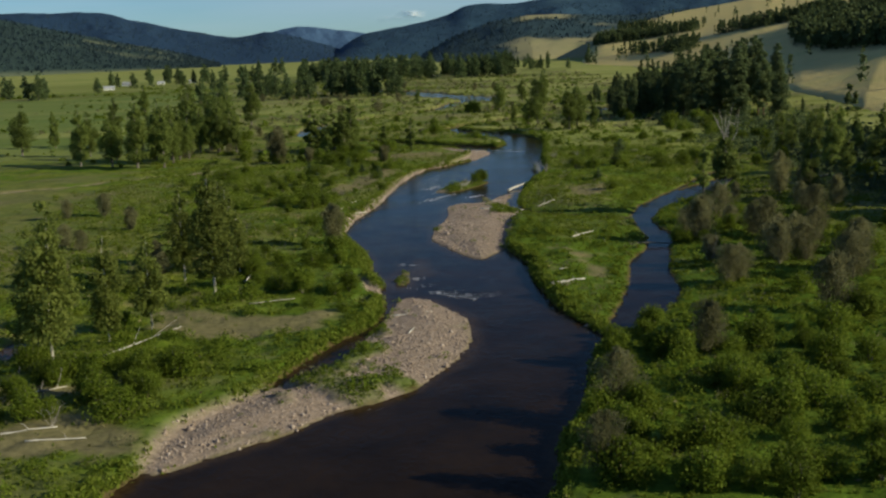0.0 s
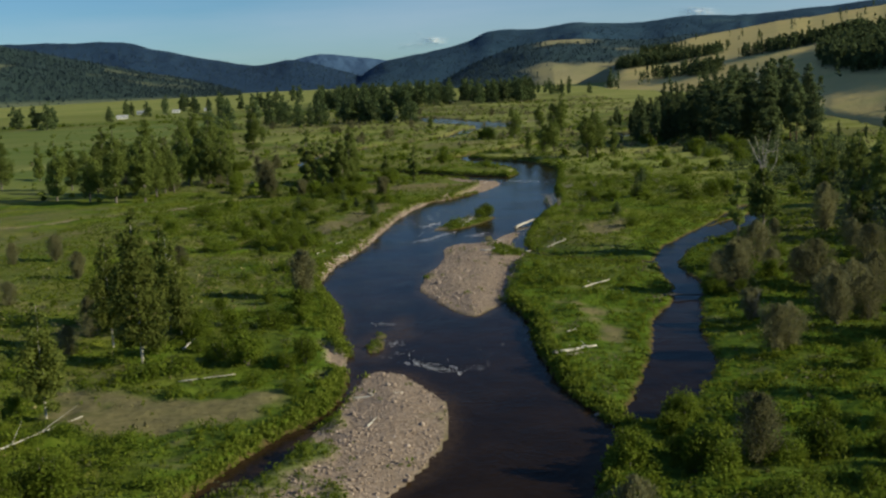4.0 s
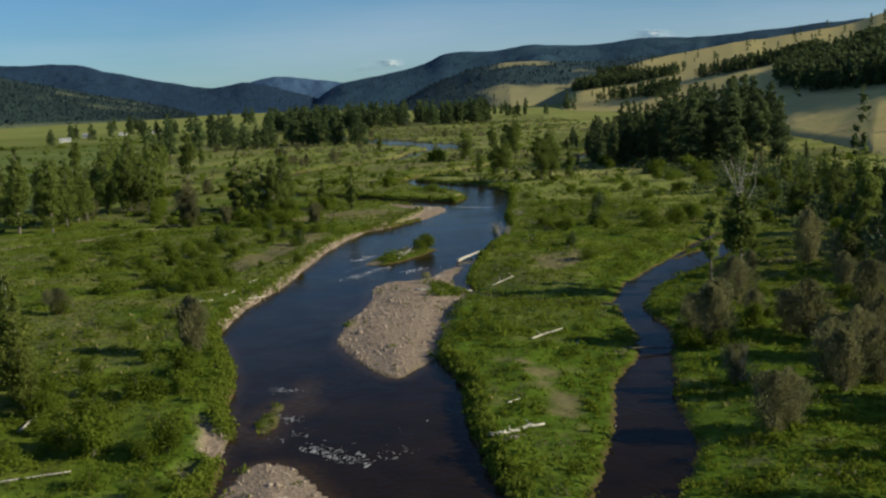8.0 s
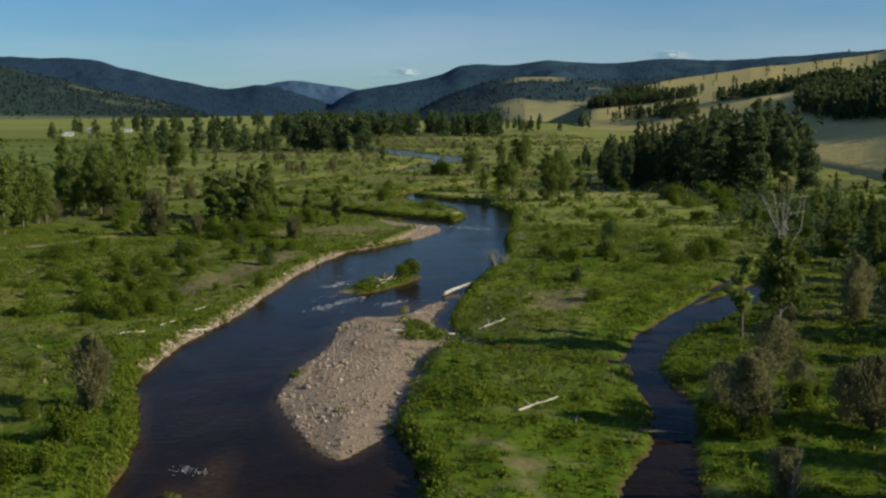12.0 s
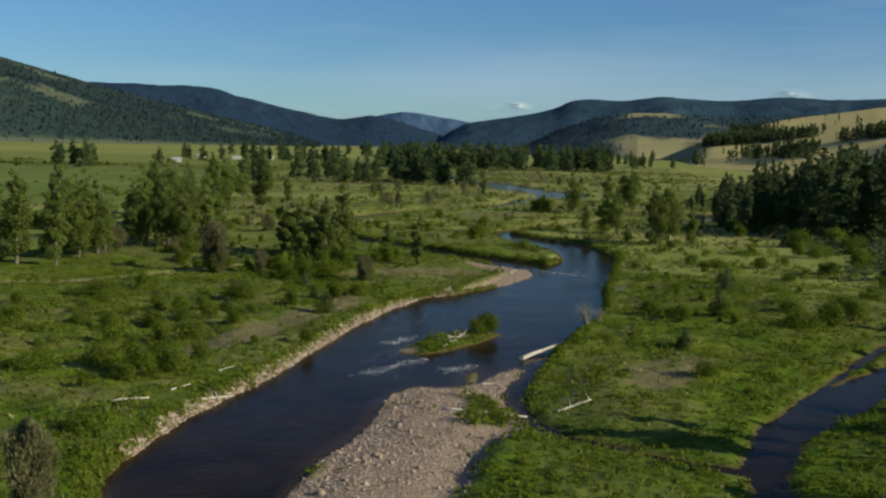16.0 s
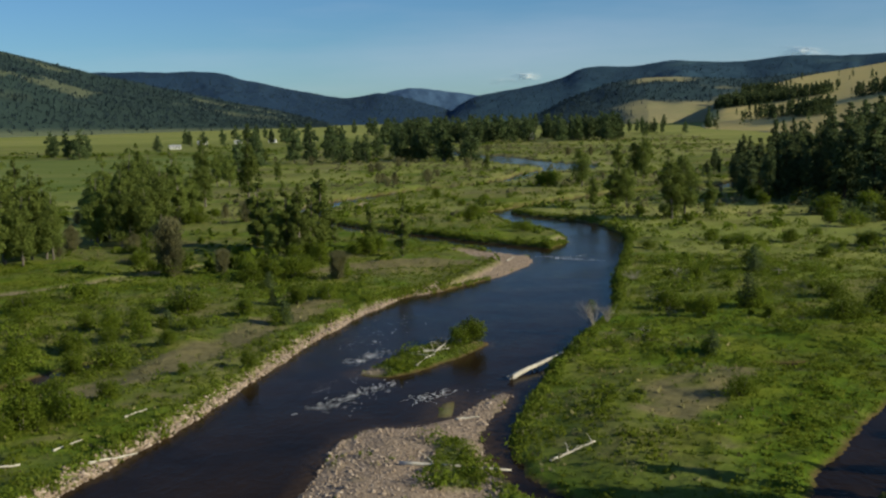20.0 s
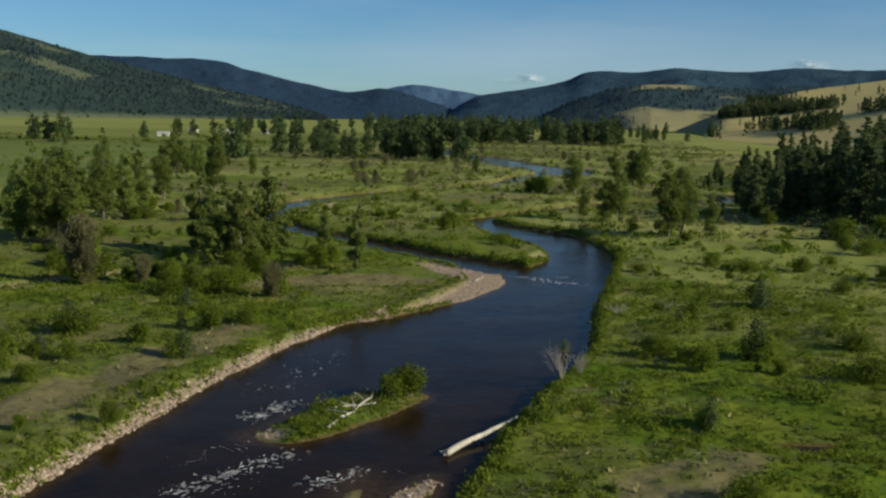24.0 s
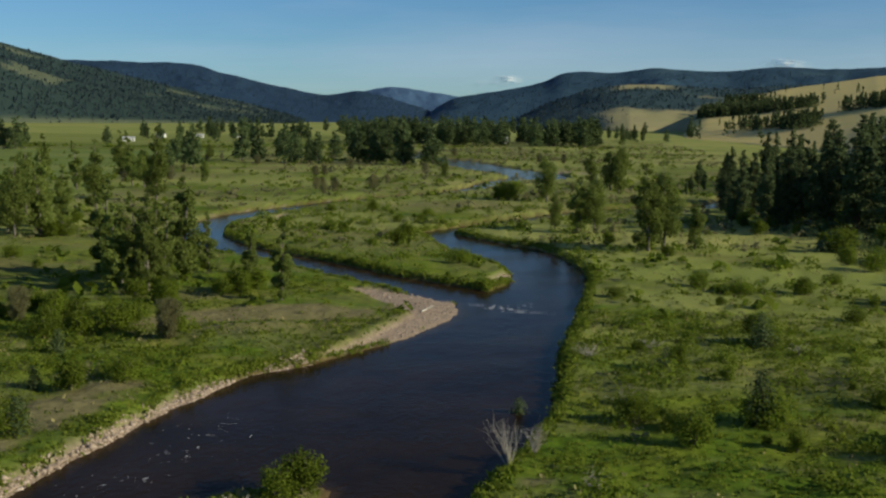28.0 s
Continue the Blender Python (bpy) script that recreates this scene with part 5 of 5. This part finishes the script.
# ---- stones of the bars ----
def stones(name, count, xs, ys, seed, size, label, keep, along=None):
    rng = np.random.default_rng(seed)
    x, y = rng.uniform(*xs, count), rng.uniform(*ys, count)
    if along is not None:
        i, t = rng.integers(0, len(along) - 1, count), rng.random(count)[:, None]
        x, y = (along[i, :2] * (1 - t) + along[i + 1, :2] * t + rng.normal(0, 0.42, (count, 2))).T
    z, d, g, *_ = land(x, y)
    ok = rng.random(count) < np.clip(keep(d, g, x, y), 0, 1)
    x, y, z = x[ok], y[ok], z[ok]
    n = len(x)
    s = size * rng.lognormal(0, 0.34, n)
    corners = np.array([(1, 0, 0), (0.3, 0.9, 0), (-0.8, 0.6, 0), (-0.8, -0.6, 0), (0.3, -0.9, 0), (0.1, 0.1, 0.75), (-0.15, -0.1, -0.6)])
    faces = np.array([(0, 1, 5), (1, 2, 5), (2, 3, 5), (3, 4, 5), (4, 0, 5), (1, 0, 6), (2, 1, 6), (3, 2, 6), (4, 3, 6), (0, 4, 6)])
    v = corners[None] * (1 + 0.35 * rng.normal(size=(n, 7, 3)).clip(-1, 1)) * s[:, None, None] * rng.uniform(0.6, 1.3, (n, 1, 3))
    a = rng.uniform(0, 6.28, n)
    c, t = np.cos(a)[:, None], np.sin(a)[:, None]
    v = np.stack([v[..., 0] * c - v[..., 1] * t, v[..., 0] * t + v[..., 1] * c, v[..., 2]], -1) + np.stack([x, y, z + 0.12 * s], 1)[:, None]
    f = (faces[None] + 7 * np.arange(n)[:, None, None]).reshape(-1, 3)
    tagged(new(name, mesh_of(name, v.reshape(-1, 3), f, M_STONE)), label, "stones", kind="stuff")


stones("bar_cobbles", 150000, (-30, 16), (54, 218), 301, 0.062, "rounded tan river cobbles on the gravel bars", lambda d, g, x, y: (g > 0.45) * (d > -0.25) * 0.75)
stones("bar_stones", 16000, (-30, 16), (54, 218), 305, 0.15, "larger pale stones scattered on the gravel bars", lambda d, g, x, y: (g > 0.5) * (d > -0.3) * (0.3 + 0.6 * lumps(x, y, 7, 81)))
stones("shore_cobbles", 26000, (-22, 26), (165, 352), 302, 0.11, "tan cobbles along the river's edge", lambda d, g, x, y: (g > 0.4) * (d > -0.3) * 0.8)
stones("waterline_cobbles", 12000, (0, 1), (0, 1), 304, 0.15, "pale cobbles in a strip along the west bank", lambda d, g, x, y: (d > -0.3) * (d < 2.6) * 0.9, SHINGLE)
stones("stream_cobbles", 700, (11, 34), (88, 180), 303, 0.22, "wet brown stones at the channel's mouth", lambda d, g, x, y: (d < 0.15) * (d > -0.5) * (y < 100) + 0.05 * (d < 0.2) * (d > -0.3))


# ---- fallen and standing dead wood ----
def log(a, b, r, label, stubs=3, seed=1, lift=0.0, roots=False, mat=None):
    """A bleached trunk from a to b with broken branches, and a root plate where one shows."""
    rng = np.random.default_rng(seed)
    r = r * 0.68
    (ax, ay), (bx, by) = a, b
    za, zb = max(0.02, ground_z(ax, ay)) + r * 0.7, max(0.02, ground_z(bx, by)) + r * 0.7 + lift
    mat = mat or M_DRIFT
    top = tagged(new("driftwood_log"), label, "log")
    top.location = (ax, ay, za)
    p0, p1 = np.zeros(3), np.array([bx - ax, by - ay, zb - za])
    n = 7
    t = np.linspace(0, 1, n)[:, None]
    pts = p0 + (p1 - p0) * t + rng.normal(0, 0.7 * r, (n, 3)) * (1, 1, 0.3) * np.sin(np.pi * t)
    v, f = tube(np.vstack([pts[:1] - (pts[1] - pts[0]) * 0.01, pts, pts[-1:] + (pts[-1] - pts[-2]) * 0.01]), np.r_[0.02, np.linspace(r, r * 0.5, n), 0.02], 8)
    part("trunk", mesh_of("trunk", v, f, mat, True), top)
    length = np.linalg.norm(p1)
    for k in range(stubs):
        q = rng.uniform(0.25, 0.95)
        s = p0 + (p1 - p0) * q
        e = s + rng.normal(0, 1, 3) * (0.10 * length) + (0, 0, 0.09 * length)
        v, f = tube([s, (s + e) / 2 + rng.normal(0, 0.1, 3), e], [r * 0.4, r * 0.25, r * 0.08], 5)
        part("branch", mesh_of("branch", v, f, mat, True), top)
    if roots:
        for k in range(5):
            e = -(p1 / length) * r * 1.5 + rng.normal(0, r * 1.6, 3)
            e[2] = abs(e[2]) * 0.7 - r * 0.3
            v, f = tube([p0, e * 0.5, e], [r * 0.6, r * 0.4, r * 0.1], 5)
            part("root", mesh_of("root", v, f, mat, True), top)
    return top


log((13.3, 220.8), (18.6, 230.2), 0.42, "long bleached log lying from the bank into the river", 2, 1, 0.25, True)
log((5.2, 191), (13.6, 190.9), 0.26, "bleached log across the gravel bar", 3, 2)
log((3.2, 226.0), (5.6, 235), 0.20, "bleached forked log on the grassy islet", 5, 3, 0.3)
log((1.8, 231.5), (6.2, 233.4), 0.14, "thin bleached branch on the grassy islet", 4, 4, 0.2)
log((-11, 105.5), (-5.8, 105.9), 0.22, "grey log lying on the low gravel bar", 3, 5)
log((-8.6, 95.2), (-7.9, 97.5), 0.15, "short pale log on the gravel", 1, 6)
log((17.2, 151.2), (21.4, 155.8), 0.18, "bleached forked log in the island's grass", 4, 7, 0.2)
log((22, 148.5), (22.6, 152), 0.12, "short pale branch in the island's grass", 1, 8)
log((10.0, 116.0), (14.2, 117.9), 0.30, "weathered log with a root plate on the island's edge", 4, 9, 0.3, True)
log((10.8, 114.6), (12.4, 115.6), 0.30, "dark weathered stump in the island's grass", 2, 10, 0.3, True, M_BARK)
log((12.0, 125.7), (13.4, 127.5), 0.16, "pale broken branch in the island's grass", 3, 11)
log((-30.6, 125.3), (-29.6, 131.2), 0.17, "pale fallen trunk in the west bank's scrub", 2, 12, 0.5)
log((-40.3, 87.6), (-34.2, 100.2), 0.14, "long thin bleached pole on the dry ground", 2, 13)
log((-44.6, 82.0), (-41.5, 86.2), 0.16, "bleached pole in the grass", 1, 14)
log((-49, 75), (-45.6, 80.5), 0.16, "bleached pole in the grass", 1, 15)
log((-47.5, 73.5), (-40.5, 77.5), 0.13, "grey fallen branch on the dry ground", 4, 16)
log((-44, 64.5), (-38, 66), 0.16, "grey log on dry ground beside the bank", 1, 17)
log((-39.5, 62.3), (-35, 63.6), 0.13, "grey log on dry ground beside the bank", 1, 18)
log((-28, 111), (-22.5, 112), 0.12, "thin bleached branch in the west bank's grass", 3, 19, 0.2)
log((83, 216.6), (86.8, 219.2), 0.35, "white bleached log in the shaded meadow", 1, 20)
log((80.5, 218), (82.5, 218.6), 0.30, "white bleached log in the shaded meadow", 0, 21)
log((-26.5, 187.5), (-23.6, 190.2), 0.20, "grey log on the west bank", 1, 22)
log((-22.4, 193.5), (-21.2, 196.8), 0.15, "pale log on the west bank", 1, 23)
log((-19.8, 202.5), (-19.0, 206.0), 0.15, "pale log on the west bank", 0, 24)
log((-18.6, 191.0), (-16.4, 195.6), 0.18, "weathered log along the waterline", 1, 25)
log((26.9, 146.6), (32.3, 146.2), 0.22, "dark log fallen across the side channel", 1, 26, 0.0, False, M_BARK)
log((8.6, 205.5), (10.6, 206.2), 0.14, "grey driftwood at the gravel's edge", 1, 27)
log((11.3, 310.5), (12.6, 313), 0.2, "pale driftwood on the gravel point", 3, 28, 0.4)
log((16.5, 192), (20, 194.5), 0.16, "grey branch in the meadow's edge", 5, 29, 0.3)


def bare_bush(x, y, h, label, seed, count=24, mat=None, wide=0.6):
    rng = np.random.default_rng(seed)
    top = tagged(new("dead_bush"), label, "bush")
    top.location = (x, y, ground_z(x, y) - 0.05)
    for k in range(count):
        a, o = rng.uniform(0, 6.28), h * rng.uniform(0.1, wide)
        tip = np.array([o * math.cos(a), o * math.sin(a), h * rng.uniform(0.6, 1.05)])
        mid = tip * (0.35, 0.35, 0.5) + rng.normal(0, 0.06 * h, 3)
        pieces = [tube([(0, 0, 0), mid, tip], [0.018 + 0.005 * h, 0.018, 0.006], 4)]
        for j in range(4):
            q = mid + (tip - mid) * rng.uniform(0, 0.8)
            pieces.append(tube([q, q + rng.normal(0, 0.16 * h, 3) + (0, 0, 0.1 * h)], [0.012, 0.005], 3))
        part("branch", mesh_of("branch", *join(pieces), mat or M_SNAG), top)
    return top


bare_bush(22.6, 243.5, 3.4, "leafless grey bush leaning over the river's edge", 1)
bare_bush(24.5, 246.5, 2.2, "leafless grey bush on the river's edge", 2)
bare_bush(33.6, 128.0, 3.6, "leafless pale grey bush in the scrub", 3)
bare_bush(28, 238.5, 1.3, "grey dead brush in the meadow", 4, 22, None, 1.6)
bare_bush(32.5, 262, 1.1, "grey dead brush in the meadow", 5, 22, None, 1.7)
bare_bush(31, 282, 1.5, "grey dead brush in the meadow", 6, 26, None, 1.7)
bare_bush(53, 284, 1.3, "grey dead brush in the meadow", 7, 24, None, 1.6)
bare_bush(38, 287, 1.2, "grey dead brush in the meadow", 8, 22, None, 1.8)
bare_bush(-38.5, 66, 2.2, "leafless pale sapling on the dry ground", 9, 6)


def snag():
    """A tall old cottonwood: green in the middle, dead and bleached at the top."""
    top = broadleaf("snag_tree", 41, 13.5, 5.2, 0.36, 2600, M_COTTON, M_BARK, "old cottonwood with green middle and bleached dead top", base=0.42, clumps=18, narrow=0.95, limbs=5)
    rng = np.random.default_rng(42)
    for k in range(7):
        a, o = k * 2.2, rng.uniform(0.5, 3.0)
        s = np.array([0.2 * math.cos(a), 0.2 * math.sin(a), rng.uniform(8.5, 13.5)])
        e = np.array([o * math.cos(a), o * math.sin(a), rng.uniform(15, 20.5) - o * 0.7])
        pieces = [tube([s, s + (e - s) * 0.5 + rng.normal(0, 0.45, 3), e], [0.075, 0.05, 0.015], 6)]
        for j in range(4):
            q = s + (e - s) * rng.uniform(0.4, 0.9)
            pieces.append(tube([q, q + rng.normal(0, 0.7, 3) + (0, 0, 0.9)], [0.05, 0.012], 4))
        part("dead_limb", mesh_of("dead_limb", *join(pieces), M_SNAG), top, "bleached bare limb")
    top.matrix_basis = pose(48.5, 176.5, ground_z(48.5, 176.5) - 0.05)
    return top


snag()
second = broadleaf("snag_tree", 44, 12, 3.2, 0.34, 900, M_COTTON, M_BARK, "thin leaning cottonwood with a half-dead top", base=0.3, clumps=10, narrow=0.9, limbs=6)
second.matrix_basis = pose(46.2, 182.5, ground_z(46.2, 182.5) - 0.05, 0, -4, 40)


# ---- white water ----
def foam(rows, seed):
    """Streaks of broken water: rows of a start, an end, a spread and a count."""
    rng = np.random.default_rng(seed)
    vs, fs, n = [], [], 0
    for ax, ay, bx, by, spread, count, size in rows:
        for _ in range(int(count * 1.9)):
            t = rng.random()
            x, y = ax + (bx - ax) * t + rng.normal(0, spread), ay + (by - ay) * t + rng.normal(0, spread)
            s = 0.32 * size * rng.lognormal(0, 0.5)
            k = 9
            a = np.linspace(0, 2 * np.pi, k, endpoint=False)
            rr = s * rng.uniform(0.5, 1.2, k)
            turn = rng.normal(0.9, 0.5)
            u, w = np.cos(a) * rr * 2.6, np.sin(a) * rr * 0.38
            ring = np.stack([x + u * math.cos(turn) - w * math.sin(turn), y + u * math.sin(turn) + w * math.cos(turn), np.full(k, 0.008)], 1)
            vs.append(np.vstack([ring, [(x, y, 0.015 + 0.15 * s)]]))
            fs += [(n + j, n + (j + 1) % k, n + k) for j in range(k)]
            n += k + 1
    tagged(new("river_foam", mesh_of("river_foam", np.vstack(vs), np.array(fs), M_FOAM, True)), "white broken water in the river's riffles", "foam", kind="stuff")


foam([(-4.8, 209.5, 1.2, 219.8, 0.75, 150, 0.17), (-4, 209, -1, 213, 1.2, 30, 0.1), (4.2, 212.3, 7.6, 216.3, 0.6, 60, 0.17), (-3.9, 229, -1.6, 235, 0.7, 80, 0.19), (-6, 216, -2, 222, 1.0, 30, 0.09),
      (-10.2, 139.5, -7.5, 138, 0.5, 30, 0.14), (-8.5, 130, -6.5, 127, 0.6, 26, 0.13), (-5.4, 119.6, -0.8, 114.2, 0.6, 80, 0.16), (-2, 116, 3, 116.5, 0.9, 25, 0.10), (-8.5, 121, -6, 124, 0.6, 20, 0.09), (18.2, 320.5, 26.5, 313.8, 0.8, 70, 0.2), (24, 322, 28, 312, 0.8, 25, 0.16),
      (-6, 236, 0, 258, 2.0, 60, 0.10), (-14, 74, -10, 68, 0.7, 16, 0.07), (2, 118, 5, 132, 1.6, 16, 0.07), (11, 93, 13, 96, 0.6, 14, 0.08), (8, 80, 9, 76, 0.5, 6, 0.08), (12, 214, 10, 217, 0.6, 10, 0.08)], 5)


# ---- far buildings ----
def block(bm, x0, y0, z0, x1, y1, z1):
    m = Matrix.Translation(((x0 + x1) / 2, (y0 + y1) / 2, (z0 + z1) / 2)) @ Matrix.Diagonal((x1 - x0, y1 - y0, z1 - z0, 1))
    bmesh.ops.create_cube(bm, size=1, matrix=m)


def solid(name, parent, mat, *boxes, label=""):
    bm = bmesh.new()
    for b in boxes:
        block(bm, *b)
    me = bpy.data.meshes.new(name)
    bm.to_mesh(me)
    bm.free()
    me.materials.append(mat)
    return part(name, me, parent, label)


M_WHITE = m_rough("white_siding", [(0.3, (0.66, 0.66, 0.64)), (0.7, (0.82, 0.82, 0.80))], 2.0, 0.6, 0.2, 0.02, None, (0.6, 0.6, 0.57))
M_ROOF = m_rough("grey_metal_roof", [(0.3, (0.36, 0.37, 0.38)), (0.7, (0.52, 0.53, 0.54))], 2.0, 0.4, 0.2, 0.02)
M_DARK = m_rough("dark_glass", [(0.3, (0.02, 0.02, 0.025)), (0.7, (0.04, 0.045, 0.05))], 1.0, 0.1, 0.1, 0.01)


def house(x, y, turn, w, d, h, label, windows):
    top = tagged(new("house"), label, "house")
    solid("wall", top, M_WHITE, (-w / 2, -d / 2, 0, w / 2, d / 2, h))
    ridge = h + d * 0.28
    v = [(-w / 2 - 0.4, -d / 2 - 0.4, h), (w / 2 + 0.4, -d / 2 - 0.4, h), (w / 2 + 0.4, d / 2 + 0.4, h), (-w / 2 - 0.4, d / 2 + 0.4, h), (-w / 2 - 0.4, 0, ridge), (w / 2 + 0.4, 0, ridge)]
    me = bpy.data.meshes.new("roof")
    me.from_pydata(v, [], [(0, 1, 5, 4), (2, 3, 4, 5), (0, 4, 3), (1, 2, 5), (3, 2, 1, 0)])
    me.materials.append(M_ROOF)
    part("roof", me, top)
    for k in range(windows):
        c = -w / 2 + w * (k + 0.5) / windows
        frame_part = solid("window", top, M_WHITE, (c - 0.7, -d / 2 - 0.05, h * 0.36, c + 0.7, -d / 2 + 0.05, h * 0.84))
        solid("pane", frame_part, M_DARK, (c - 0.6, -d / 2 - 0.07, h * 0.4, c + 0.6, -d / 2 + 0.03, h * 0.8), label="dark glass pane")
    top.matrix_basis = pose(x, y, ground_z(x, y) - 0.1, 0, 0, turn)


house(-310, 1162, 12, 10.5, 5, 2.8, "long low white farm house with a pale roof", 4)
house(-332, 1330, -8, 9, 6, 2.8, "white farm house among trees", 3)
house(-296, 1345, 5, 8, 5, 2.6, "small white farm building among trees", 2)
house(-262, 1360, 0, 8, 5, 2.6, "white farm shed among trees", 2)
house(19.6, 1235, 10, 4, 4, 5.0, "small tall white shed before the tree line", 1)
